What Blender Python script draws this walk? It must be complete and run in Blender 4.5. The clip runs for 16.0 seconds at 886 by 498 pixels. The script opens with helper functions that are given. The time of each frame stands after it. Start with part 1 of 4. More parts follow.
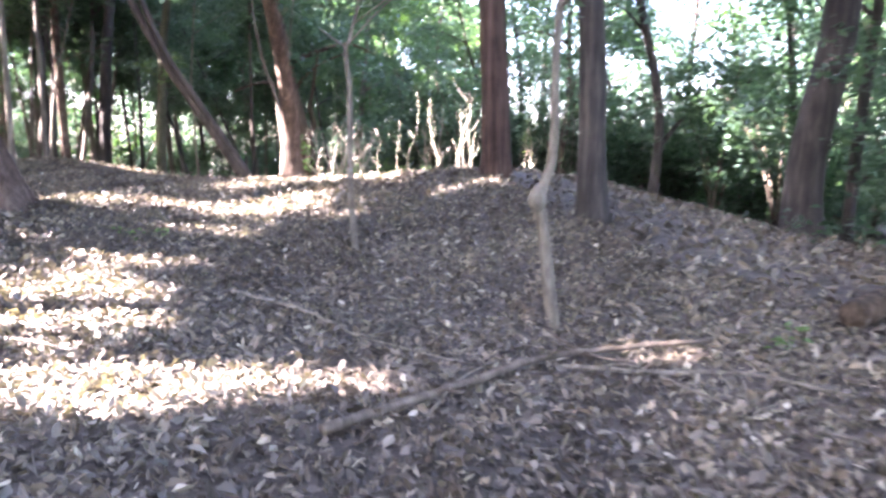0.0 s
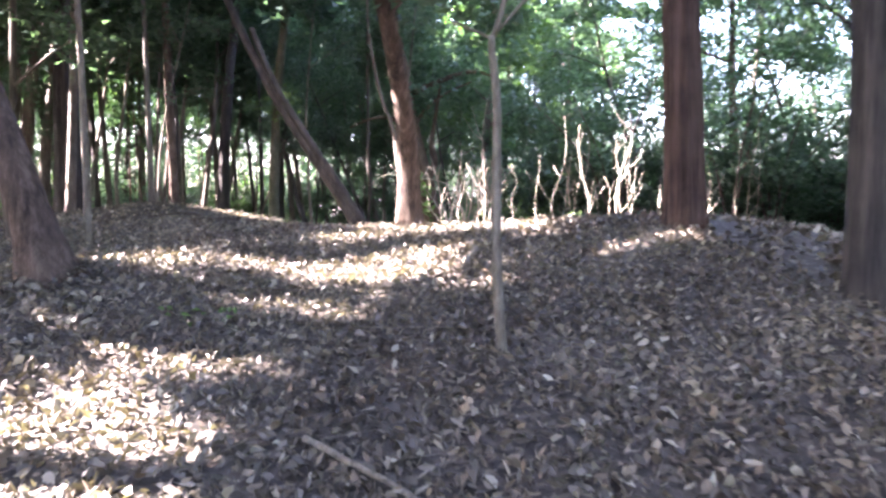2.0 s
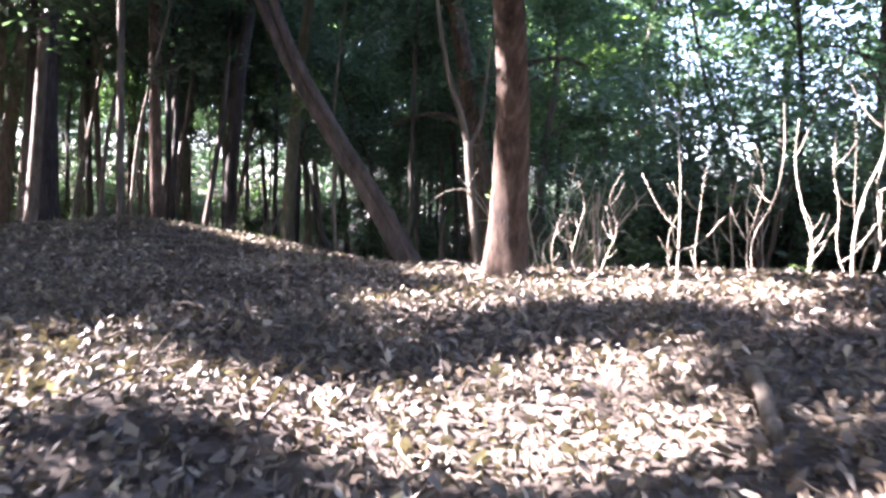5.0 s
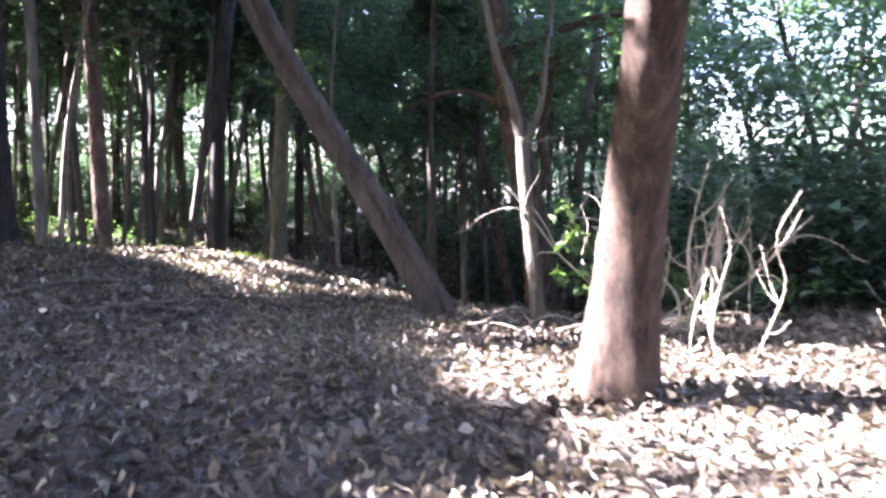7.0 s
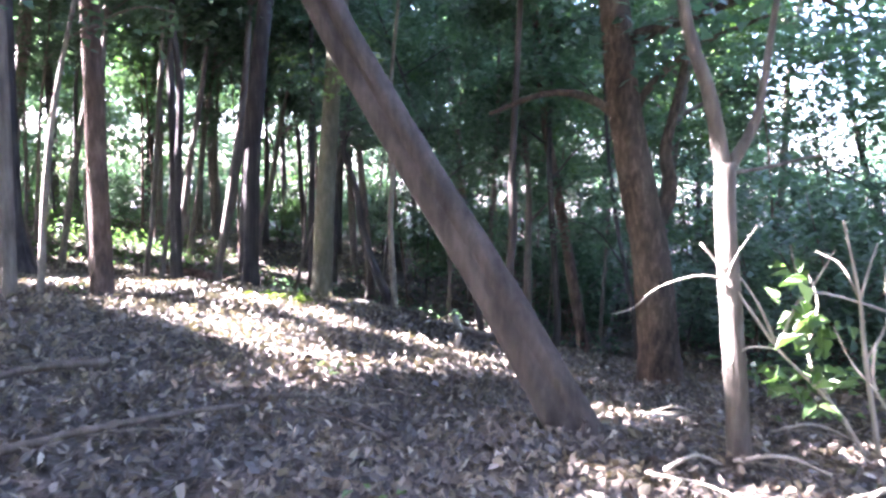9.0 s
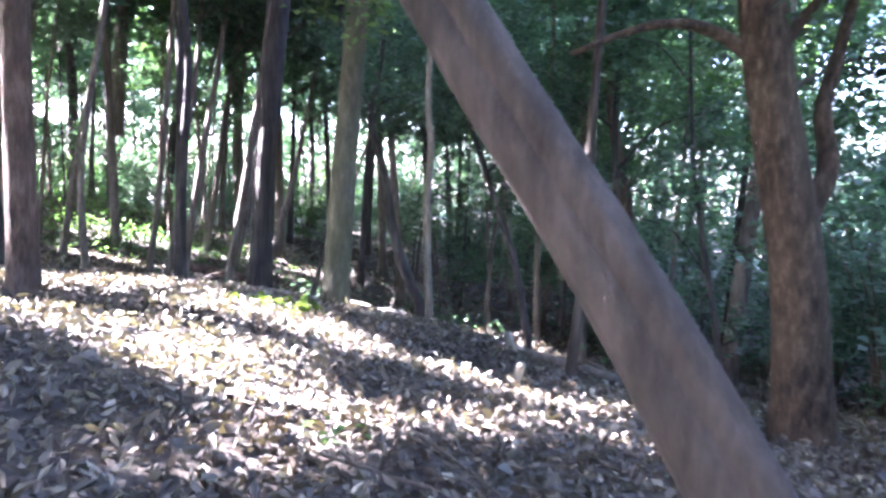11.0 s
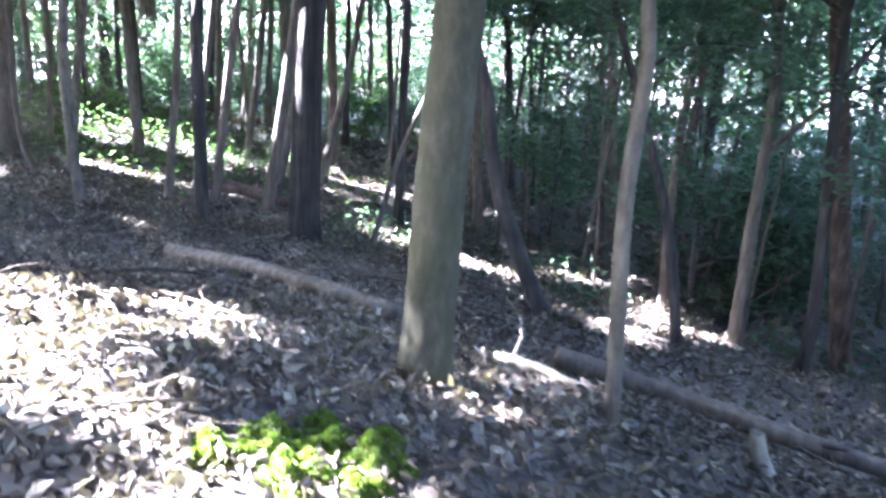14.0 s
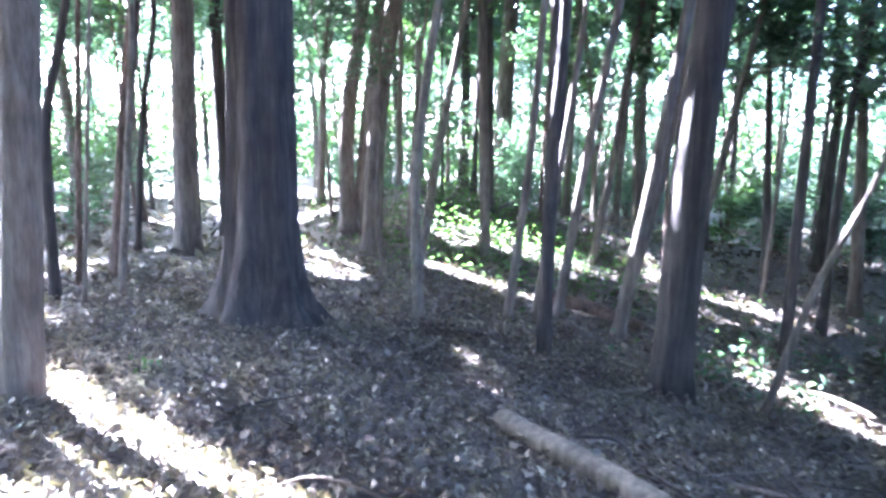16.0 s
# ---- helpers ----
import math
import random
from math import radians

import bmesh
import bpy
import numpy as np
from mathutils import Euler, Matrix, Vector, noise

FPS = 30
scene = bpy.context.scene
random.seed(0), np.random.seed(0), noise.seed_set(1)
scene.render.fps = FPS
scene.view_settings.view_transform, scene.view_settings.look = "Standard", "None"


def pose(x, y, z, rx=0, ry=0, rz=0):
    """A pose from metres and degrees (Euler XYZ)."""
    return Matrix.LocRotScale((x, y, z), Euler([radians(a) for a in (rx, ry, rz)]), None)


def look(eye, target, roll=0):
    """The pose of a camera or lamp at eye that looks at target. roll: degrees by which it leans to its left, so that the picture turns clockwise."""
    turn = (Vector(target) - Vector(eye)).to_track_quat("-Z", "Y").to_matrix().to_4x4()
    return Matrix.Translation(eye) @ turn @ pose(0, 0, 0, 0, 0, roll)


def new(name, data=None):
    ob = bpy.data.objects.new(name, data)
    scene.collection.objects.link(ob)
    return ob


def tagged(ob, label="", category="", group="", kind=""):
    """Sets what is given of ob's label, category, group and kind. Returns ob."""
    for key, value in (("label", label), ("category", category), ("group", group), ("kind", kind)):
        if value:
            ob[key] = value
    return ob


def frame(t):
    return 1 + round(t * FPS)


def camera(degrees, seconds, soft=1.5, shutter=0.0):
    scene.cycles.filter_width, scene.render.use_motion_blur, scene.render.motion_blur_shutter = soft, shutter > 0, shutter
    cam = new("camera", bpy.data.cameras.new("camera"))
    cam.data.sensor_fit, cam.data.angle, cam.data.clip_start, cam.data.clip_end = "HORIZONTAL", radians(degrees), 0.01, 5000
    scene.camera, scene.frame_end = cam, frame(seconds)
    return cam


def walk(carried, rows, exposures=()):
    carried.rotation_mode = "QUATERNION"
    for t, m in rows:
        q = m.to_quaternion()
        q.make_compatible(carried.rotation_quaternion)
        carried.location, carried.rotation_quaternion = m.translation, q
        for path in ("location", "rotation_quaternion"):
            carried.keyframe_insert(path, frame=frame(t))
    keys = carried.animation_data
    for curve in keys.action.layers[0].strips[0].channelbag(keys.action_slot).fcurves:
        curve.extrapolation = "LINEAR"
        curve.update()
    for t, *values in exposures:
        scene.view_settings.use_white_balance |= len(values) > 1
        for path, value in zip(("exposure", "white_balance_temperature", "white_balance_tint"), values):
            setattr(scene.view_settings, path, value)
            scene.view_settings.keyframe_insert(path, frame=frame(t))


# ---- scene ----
cam = camera(67.0, 16.0, soft=2.6, shutter=0.4)
PATH = [
    (0.00, (0.140, 0.204, 1.728), (0.087, 3.172, 1.290), -0.13),
    (0.50, (0.114, 0.934, 1.736), (-0.252, 3.869, 1.239), -1.39),
    (1.00, (-0.163, 1.495, 1.800), (-0.627, 4.446, 1.523), -1.51),
    (1.50, (-0.306, 2.010, 1.804), (-0.677, 4.975, 1.537), 0.03),
    (2.00, (-0.433, 2.675, 1.785), (-1.002, 5.608, 1.516), -0.79),
    (2.50, (-0.666, 3.277, 1.841), (-1.284, 6.198, 1.549), -0.46),
    (3.00, (-0.824, 3.946, 1.847), (-1.544, 6.852, 1.653), -1.10),
    (3.50, (-1.191, 4.596, 1.815), (-2.019, 7.476, 1.656), -0.77),
    (4.00, (-1.460, 5.268, 1.786), (-2.087, 8.199, 1.638), 0.04),
    (4.50, (-1.884, 5.821, 1.828), (-2.653, 8.714, 1.626), 0.13),
    (5.00, (-2.174, 6.411, 1.871), (-2.797, 9.339, 1.672), 1.26),
    (7.50, (-3.523, 9.567, 2.489), (-4.212, 12.466, 2.140), -0.44),
    (8.00, (-4.031, 9.955, 2.556), (-4.775, 12.841, 2.208), -0.01),
    (8.50, (-4.125, 10.467, 2.572), (-4.762, 13.381, 2.250), 1.12),
    (8.70, (-4.154, 10.716, 2.615), (-4.902, 13.603, 2.292), 0.32),
    (11.00, (-4.985, 13.046, 2.273), (-5.921, 15.879, 1.968), 2.01),
    (11.50, (-5.310, 13.644, 2.245), (-6.476, 16.393, 1.958), 1.33),
    (12.00, (-5.559, 14.234, 2.277), (-6.636, 17.019, 1.985), 2.43),
    (12.50, (-5.938, 14.769, 2.362), (-7.346, 17.393, 2.002), 2.65),
    (13.00, (-6.279, 15.271, 2.433), (-7.460, 17.983, 1.934), 5.30),
    (13.50, (-6.541, 15.881, 2.503), (-7.665, 18.556, 1.741), 4.85),
    (14.00, (-6.906, 16.289, 2.589), (-8.018, 18.953, 1.772), 2.73),
    (14.50, (-7.236, 16.629, 2.637), (-8.833, 19.097, 2.038), 0.94),
    (15.00, (-7.606, 17.062, 2.652), (-9.602, 19.235, 2.108), 2.20),
    (15.50, (-8.056, 17.498, 2.659), (-10.216, 19.520, 2.162), 1.42),
    (16.00, (-8.486, 17.858, 2.685), (-10.802, 19.708, 2.217), 0.32),
]
walk(cam, [(t, look(e, g, r)) for t, e, g, r in PATH], [(0.0, 5.6, 6350, 30), (2.0, 5.2, 6300, 30), (3.5, 5.05, 6250, 30), (5.0, 4.5, 6150, 30), (7.5, 5.25, 5900, 30), (8.5, 5.72, 5800, 30), (11.0, 6.08, 5550, 29), (12.5, 6.2, 5450, 29), (14.5, 6.35, 5200, 24), (16.0, 6.6, 5100, 24)])
# ---- light ----
SUN_EL, SUN_AZ = radians(38), math.atan2(-0.985, -0.17)      # the sun stands west-south-west of the path
SUN_DIR = Vector((math.sin(SUN_AZ) * math.cos(SUN_EL), math.cos(SUN_AZ) * math.cos(SUN_EL), math.sin(SUN_EL)))
world = bpy.data.worlds.new("sky")
scene.world = world
world.use_nodes = True
wn = world.node_tree.nodes
sky = wn.new("ShaderNodeTexSky")
sky.sky_type, sky.sun_disc, sky.sun_elevation, sky.sun_rotation = "NISHITA", False, SUN_EL, SUN_AZ
sky.dust_density, sky.air_density = 3.5, 0.85
world.node_tree.links.new(sky.outputs[0], wn["Background"].inputs[0])
wn["Background"].inputs[1].default_value = 0.105
sun = new("sun", bpy.data.lights.new("sun", "SUN"))
sun.data.energy, sun.data.angle, sun.data.color = 5.0, radians(0.6), (1.0, 0.955, 0.88)
sun.matrix_basis = look(SUN_DIR * 50, (0, 0, 0))

RNG = np.random.default_rng(7)


# ---- materials ----
def material(name, build):
    m = bpy.data.materials.new(name)
    m.use_nodes = True
    nt = m.node_tree
    build(nt, nt.nodes["Principled BSDF"])
    return m


def node(nt, kind, **values):
    n = nt.nodes.new(kind)
    for k, v in values.items():
        n.inputs[k].default_value = v
    return n


def ramp(nt, fac, stops):
    r = nt.nodes.new("ShaderNodeValToRGB")
    els = r.color_ramp.elements
    while len(els) < len(stops):
        els.new(0.5)
    for e, (p, c) in zip(els, stops):
        e.position, e.color = p, (*c, 1)
    nt.links.new(fac, r.inputs[0])
    return r.outputs[0]


def blend(nt, fac, a, b, mode="MIX"):
    m = nt.nodes.new("ShaderNodeMix")
    m.data_type, m.blend_type = "RGBA", mode
    for sock, v in ((m.inputs[0], fac), (m.inputs[6], a), (m.inputs[7], b)):
        if hasattr(v, "is_linked"):
            nt.links.new(v, sock)
        else:
            sock.default_value = v if not isinstance(v, tuple) else (*v, 1)
    return m.outputs[2]


def place(nt, scale=(1, 1, 1)):
    tc = nt.nodes.new("ShaderNodeTexCoord")
    mp = nt.nodes.new("ShaderNodeMapping")
    mp.inputs["Scale"].default_value = scale
    nt.links.new(tc.outputs["Object"], mp.inputs[0])
    return mp.outputs[0]


def tex(nt, vec, scale, detail=4.0, rough=0.6, kind="ShaderNodeTexNoise"):
    n = nt.nodes.new(kind)
    n.inputs["Scale"].default_value = scale
    if kind == "ShaderNodeTexNoise":
        n.inputs["Detail"].default_value, n.inputs["Roughness"].default_value = detail, rough
    nt.links.new(vec, n.inputs["Vector"])
    return n.outputs[0]


def bump(nt, bsdf, height, strength, dist):
    b = nt.nodes.new("ShaderNodeBump")
    b.inputs["Strength"].default_value, b.inputs["Distance"].default_value = strength, dist
    nt.links.new(height, b.inputs["Height"])
    nt.links.new(b.outputs[0], bsdf.inputs["Normal"])


def bark(name, dark, mid, light, stretch=0.18, relief=1.0, moss=None, scale=14):
    def build(nt, b):
        v = place(nt, (1, 1, stretch))
        fine, broad = tex(nt, v, scale * 3, 6, 0.7), tex(nt, place(nt), 2.2, 3)
        c = ramp(nt, tex(nt, v, scale, 8, 0.68), [(0.37, dark), (0.5, mid), (0.63, light)])
        c = blend(nt, 0.35, c, ramp(nt, broad, [(0.35, dark), (0.65, light)]))
        if moss:
            c = blend(nt, ramp(nt, tex(nt, place(nt), 3.0, 6, 0.7), [(0.45, (0, 0, 0)), (0.62, (0.8, 0.8, 0.8))]), c, moss)
        nt.links.new(c, b.inputs["Base Color"])
        b.inputs["Roughness"].default_value = 0.85
        b.inputs["Specular IOR Level"].default_value = 0.25
        bump(nt, b, blend(nt, 0.5, tex(nt, v, scale, 8, 0.7), fine), 1.0 * relief, 0.04)
    return material(name, build)


BARK_RED = bark("bark_reddish_brown", (0.03, 0.02, 0.016), (0.095, 0.063, 0.048), (0.22, 0.155, 0.12), 0.3, 2.2, scale=12)
BARK_CEDAR = bark("bark_stringy_red", (0.022, 0.014, 0.012), (0.085, 0.05, 0.04), (0.17, 0.11, 0.088), 0.045, 2.2, scale=11)
BARK_DARK = bark("bark_dark_grey", (0.022, 0.02, 0.02), (0.05, 0.043, 0.04), (0.10, 0.085, 0.075), 0.08, 1.5)
BARK_GREY = bark("bark_grey_brown", (0.06, 0.05, 0.042), (0.125, 0.105, 0.085), (0.2, 0.17, 0.14))
BARK_GREEN = bark("bark_green_grey", (0.05, 0.046, 0.03), (0.088, 0.082, 0.055), (0.14, 0.13, 0.092), 0.4, 0.9, (0.075, 0.078, 0.042))
BARK_PALE = bark("bark_pale_smooth", (0.075, 0.063, 0.05), (0.15, 0.128, 0.1), (0.235, 0.205, 0.165), 0.4, 1.0)
BARK_LEAN = bark("bark_smooth_lean", (0.03, 0.024, 0.02), (0.065, 0.052, 0.044), (0.115, 0.092, 0.079), 0.25, 1.4, scale=8)
BARK_PATCHY = bark("bark_flaking", (0.03, 0.02, 0.015), (0.085, 0.058, 0.04), (0.21, 0.15, 0.1), 0.4, 2.2, scale=15)
WOOD_DEAD = bark("dead_weathered_wood", (0.07, 0.056, 0.044), (0.17, 0.143, 0.115), (0.3, 0.262, 0.21), 0.15, 1.5)
WOOD_TWIG = bark("twig_brown", (0.05, 0.038, 0.03), (0.10, 0.078, 0.06), (0.17, 0.135, 0.105), 0.2, 0.6)
STICK_BARE = bark("bare_pale_stick", (0.2, 0.17, 0.13), (0.31, 0.27, 0.215), (0.42, 0.375, 0.31), 0.3, 0.6)


def foliage(name, stops, trans=0.35, rough=0.5):
    def build(nt, b):
        g = nt.nodes.new("ShaderNodeNewGeometry")
        c = ramp(nt, g.outputs["Random Per Island"], stops)
        c = blend(nt, 0.25, c, ramp(nt, tex(nt, place(nt), 0.7, 3), [(0.3, stops[0][1]), (0.7, stops[-1][1])]))
        nt.links.new(c, b.inputs["Base Color"])
        b.inputs["Roughness"].default_value = rough
        b.inputs["Specular IOR Level"].default_value = 0.5
        t = nt.nodes.new("ShaderNodeBsdfTranslucent")
        nt.links.new(blend(nt, 1.0, c, (1.5, 1.7, 0.9), "MULTIPLY"), t.inputs[0])
        mx = nt.nodes.new("ShaderNodeMixShader")
        mx.inputs[0].default_value = trans
        out = nt.nodes["Material Output"]
        nt.links.new(b.outputs[0], mx.inputs[1])
        nt.links.new(t.outputs[0], mx.inputs[2])
        nt.links.new(mx.outputs[0], out.inputs[0])
    return material(name, build)


LEAF_DARK = foliage("evergreen_leaves", [(0.0, (0.036, 0.062, 0.05)), (0.5, (0.055, 0.098, 0.072)), (1.0, (0.085, 0.138, 0.09))], 0.45, 0.45)
LEAF_LIGHT = foliage("light_green_leaves", [(0.0, (0.035, 0.07, 0.028)), (0.5, (0.058, 0.105, 0.036)), (1.0, (0.085, 0.14, 0.05))], 0.45)
LEAF_FRESH = foliage("fresh_green_leaves", [(0.0, (0.06, 0.11, 0.04)), (1.0, (0.11, 0.17, 0.06))], 0.35)
LITTER = foliage("dead_leaves", [(0.0, (0.014, 0.009, 0.007)), (0.35, (0.036, 0.024, 0.016)), (0.6, (0.075, 0.051, 0.034)), (0.8, (0.13, 0.092, 0.06)), (0.93, (0.22, 0.178, 0.135)), (1.0, (0.44, 0.38, 0.3))], 0.1, 0.5)
MOSS = foliage("moss_green", [(0.0, (0.055, 0.088, 0.012)), (0.5, (0.1, 0.15, 0.016)), (1.0, (0.165, 0.22, 0.028))], 0.3, 0.8)


def soil(nt, b):
    v = place(nt)
    cells = nt.nodes.new("ShaderNodeTexVoronoi")
    cells.inputs["Scale"].default_value = 17.0
    warp = nt.nodes.new("ShaderNodeVectorMath")
    warp.operation = "ADD"
    nz = nt.nodes.new("ShaderNodeTexNoise")
    nz.inputs["Scale"].default_value = 9.0
    nt.links.new(v, nz.inputs["Vector"])
    nt.links.new(v, warp.inputs[0])
    sc = nt.nodes.new("ShaderNodeVectorMath")
    sc.operation = "SCALE"
    sc.inputs["Scale"].default_value = 0.09
    nt.links.new(nz.outputs["Color"], sc.inputs[0])
    nt.links.new(sc.outputs[0], warp.inputs[1])
    nt.links.new(warp.outputs[0], cells.inputs["Vector"])
    sep = nt.nodes.new("ShaderNodeSeparateColor")
    nt.links.new(cells.outputs["Color"], sep.inputs[0])
    c = ramp(nt, sep.outputs[0], [(0.0, (0.018, 0.013, 0.010)), (0.45, (0.042, 0.031, 0.024)), (0.8, (0.09, 0.07, 0.053)), (1.0, (0.16, 0.13, 0.10))])
    c = blend(nt, 0.4, c, ramp(nt, tex(nt, v, 0.9, 5), [(0.35, (0.028, 0.021, 0.016)), (0.65, (0.075, 0.058, 0.045))]))
    nt.links.new(c, b.inputs["Base Color"])
    b.inputs["Roughness"].default_value = 0.8
    bump(nt, b, blend(nt, 0.5, cells.outputs["Distance"], tex(nt, v, 40, 4)), 0.8, 0.03)


SOIL = material("leaf_mould_soil", soil)

# ---- lie of the land: a gentle fall with low mounds ----
MOUNDS = ((1.4, 10.3, 2.2, 0.794), (-4.5, 7.6, 2.5, 0.177), (-3.2, 12.4, 3.0, 0.585), (-8.5, 12.5, 3.2, 0.611), (-1.0, 1.0, 3.5, -0.155),
          (-5.0, 20.0, 3.5, 0.041), (-8.5, 17.8, 2.6, 0.769), (-15.6, 20.5, 3.5, 0.274), (-10.5, 23.0, 4.0, 0.705), (-18.0, 26.5, 5.0, 0.126),
          (2.0, 17.0, 4.0, 1.366), (-5.5, 3.5, 3.0, 0.159), (4.5, 6.5, 3.0, 0.355), (-14.5, 14.5, 4.0, 0.613), (-26.0, 22.0, 7.0, -0.031),
          (-8.0, 30.0, 7.0, -1.403), (8.0, 24.0, 7.0, -0.583), (-4.8, 7.9, 1.2, 0.2), (-7.1, 19.6, 0.7, 0.15), (-12.3, 21.7, 1.0, -0.11), (-4.6, 7.6, 0.8, 0.09), (-0.86, 7.03, 0.8, 0.07), (-3.5, 15.2, 0.7, 0.06), (-9.1, 15.2, 0.9, 0.2), (-9.45, 16.9, 0.7, -0.12), (-25.0, 31.0, 3.2, 1.2))


def ground_z(x, y):
    x, y = np.asarray(x, float), np.asarray(y, float)
    z = 0.4292 - 0.0296 * np.clip(x, -45, 45) - 0.0347 * np.clip(y, -30, 60)
    for a, b, s, h in MOUNDS:
        z = z + h * np.exp(-((x - a) ** 2 + (y - b) ** 2) / (2 * s * s))
    return z + 0.018 * np.sin(3.1 * x + 1.3 * np.sin(1.7 * y)) * np.cos(2.7 * y + 0.8) + 0.012 * np.sin(6.3 * x - 4.1 * y)


def gz(x, y):
    return float(ground_z(x, y))


# ---- mesh helpers ----
def quick_mesh(name, verts, faces, mat, smooth=False):
    """verts (n, 3), faces (m, k) as arrays."""
    me = bpy.data.meshes.new(name)
    verts, faces = np.asarray(verts, np.float32), np.asarray(faces, np.int32)
    k = faces.shape[1]
    me.vertices.add(len(verts))
    me.vertices.foreach_set("co", verts.ravel())
    me.loops.add(faces.size)
    me.loops.foreach_set("vertex_index", faces.ravel())
    me.polygons.add(len(faces))
    me.polygons.foreach_set("loop_start", np.arange(0, faces.size, k, dtype=np.int32))
    me.polygons.foreach_set("use_smooth", np.full(len(faces), smooth))
    me.update(calc_edges=True)
    me.validate()
    me.materials.append(mat)
    return me


def part(name, mesh, parent, label=""):
    ob = new(name, mesh)
    ob.parent = parent
    return tagged(ob, label) if label else ob


def thing(name, x, y, z, label, category, group="", kind=""):
    ob = new(name)
    ob.location = (x, y, z)
    ob.empty_display_size = 0.1
    return tagged(ob, label, category, group, kind)


def curve_through(points, n):
    """A smooth line of n points through the given ones."""
    p = np.asarray(points, float)
    if len(p) == 2:
        return p[0] + (p[1] - p[0]) * np.linspace(0, 1, n)[:, None]
    q = np.vstack([2 * p[0] - p[1], p, 2 * p[-1] - p[-2]])
    s = np.linspace(0, len(p) - 1 - 1e-6, n)
    i = s.astype(int)
    f = (s - i)[:, None]
    a, b, c, d = q[i], q[i + 1], q[i + 2], q[i + 3]
    return 0.5 * (2 * b + (c - a) * f + (2 * a - 5 * b + 4 * c - d) * f ** 2 + (3 * b - a - 3 * c + d) * f ** 3)


def tube(line, radii, sides=10, ridge=0.0, ridges=7, seed=0, flare=0.0, flare_h=0.45, wobble=0.06):
    """A closed tapered tube along a line, with lengthwise ridges and a flared foot."""
    r = np.random.default_rng(seed)
    line, radii = np.asarray(line, float), np.asarray(radii, float)
    t = np.gradient(line, axis=0)
    t /= np.linalg.norm(t, axis=1)[:, None] + 1e-9
    ref = np.array([1.0, 0, 0]) if abs(t[0][0]) < 0.8 else np.array([0, 1.0, 0])
    u = ref - t * (t @ ref)[:, None]
    u /= np.linalg.norm(u, axis=1)[:, None]
    v = np.cross(t, u)
    a = np.linspace(0, 2 * np.pi, sides, endpoint=False)
    prof = np.ones((len(line), sides))
    if ridge:
        ph, ph2 = r.uniform(0, 6.28, 2)
        twist = np.linspace(0, r.uniform(-1, 1), len(line))[:, None]
        prof += ridge * (np.sin(a * ridges + ph + twist * 3) * 0.6 + np.sin(a * (ridges * 2 + 1) + ph2 - twist * 5) * 0.4)
    prof += wobble * r.standard_normal((len(line), sides)) * 0.5 + wobble * np.sin(np.linspace(0, r.uniform(6, 14), len(line)))[:, None] * np.cos(a + r.uniform(0, 6))
    if flare:
        h = np.linalg.norm(line - line[0], axis=1)
        lob = 0.65 + 0.5 * np.maximum(0, np.sin(a * 5 + r.uniform(0, 6)))
        prof += flare * np.exp(-h / flare_h)[:, None] * lob
    rr = radii[:, None] * prof
    ring = line[:, None] + rr[..., None] * (np.cos(a)[None, :, None] * u[:, None] + np.sin(a)[None, :, None] * v[:, None])
    verts = np.vstack([ring.reshape(-1, 3), line[-1:], line[:1]])
    m, faces = len(line), []
    idx = np.arange(m * sides).reshape(m, sides)
    nx = np.roll(idx, -1, axis=1)
    quads = np.stack([idx[:-1], nx[:-1], nx[1:], idx[1:]], -1).reshape(-1, 4)
    top, bot = m * sides, m * sides + 1
    tri_t = np.stack([idx[-1], nx[-1], np.full(sides, top)], -1)
    tri_b = np.stack([nx[0], idx[0], np.full(sides, bot)], -1)
    tris = np.vstack([quads[:, [0, 1, 2]], quads[:, [0, 2, 3]], tri_t, tri_b])
    return verts, tris


def joined(chunks):
    vs, fs, n = [], [], 0
    for v, f in chunks:
        vs.append(v)
        fs.append(f + n)
        n += len(v)
    return np.vstack(vs), np.vstack(fs)


# ---- gaps in the canopy, each a lane of ground that the sun reaches ----
GAPS, TRUNK_GAPS = [], []


def sun_gap(x0, y0, x1, y1, half):
    GAPS.append((x0, y0, x1, y1, half))


def trunk_gap(x, y, z0, z1, half):
    TRUNK_GAPS.append((x, y, z0, z1, half))


sun_gap(-5.04, 9.68, -3.90, 9.07, 0.36)
sun_gap(-3.90, 9.07, -3.12, 9.11, 0.28)
sun_gap(-3.12, 9.11, -2.49, 9.61, 0.28)
sun_gap(-2.49, 9.61, -1.65, 10.06, 0.32)
sun_gap(-5.97, 9.06, -4.07, 8.24, 0.19)
sun_gap(-4.07, 8.24, -3.08, 7.81, 0.13)
sun_gap(-3.08, 7.81, -2.47, 7.75, 0.11)
sun_gap(-2.47, 7.75, -1.99, 7.86, 0.09)
sun_gap(-2.98, 8.78, -2.01, 9.05, 0.21)
sun_gap(-2.01, 9.05, -0.99, 8.69, 0.17)
sun_gap(-3.45, 13.01, -0.89, 11.40, 0.57)
sun_gap(-3.67, 11.19, -2.54, 11.33, 0.29)
sun_gap(-0.08, 9.51, 0.81, 9.73, 0.17)
sun_gap(-1.09, 9.41, -0.34, 9.37, 0.08)
sun_gap(-4.36, 6.84, -3.45, 6.74, 0.09)
sun_gap(-3.45, 6.74, -2.51, 6.72, 0.08)
sun_gap(-3.23, 5.70, -2.80, 5.65, 0.08)
sun_gap(-3.39, 5.22, -2.54, 5.20, 0.80)
sun_gap(-2.40, 3.74, -1.42, 3.91, 0.43)
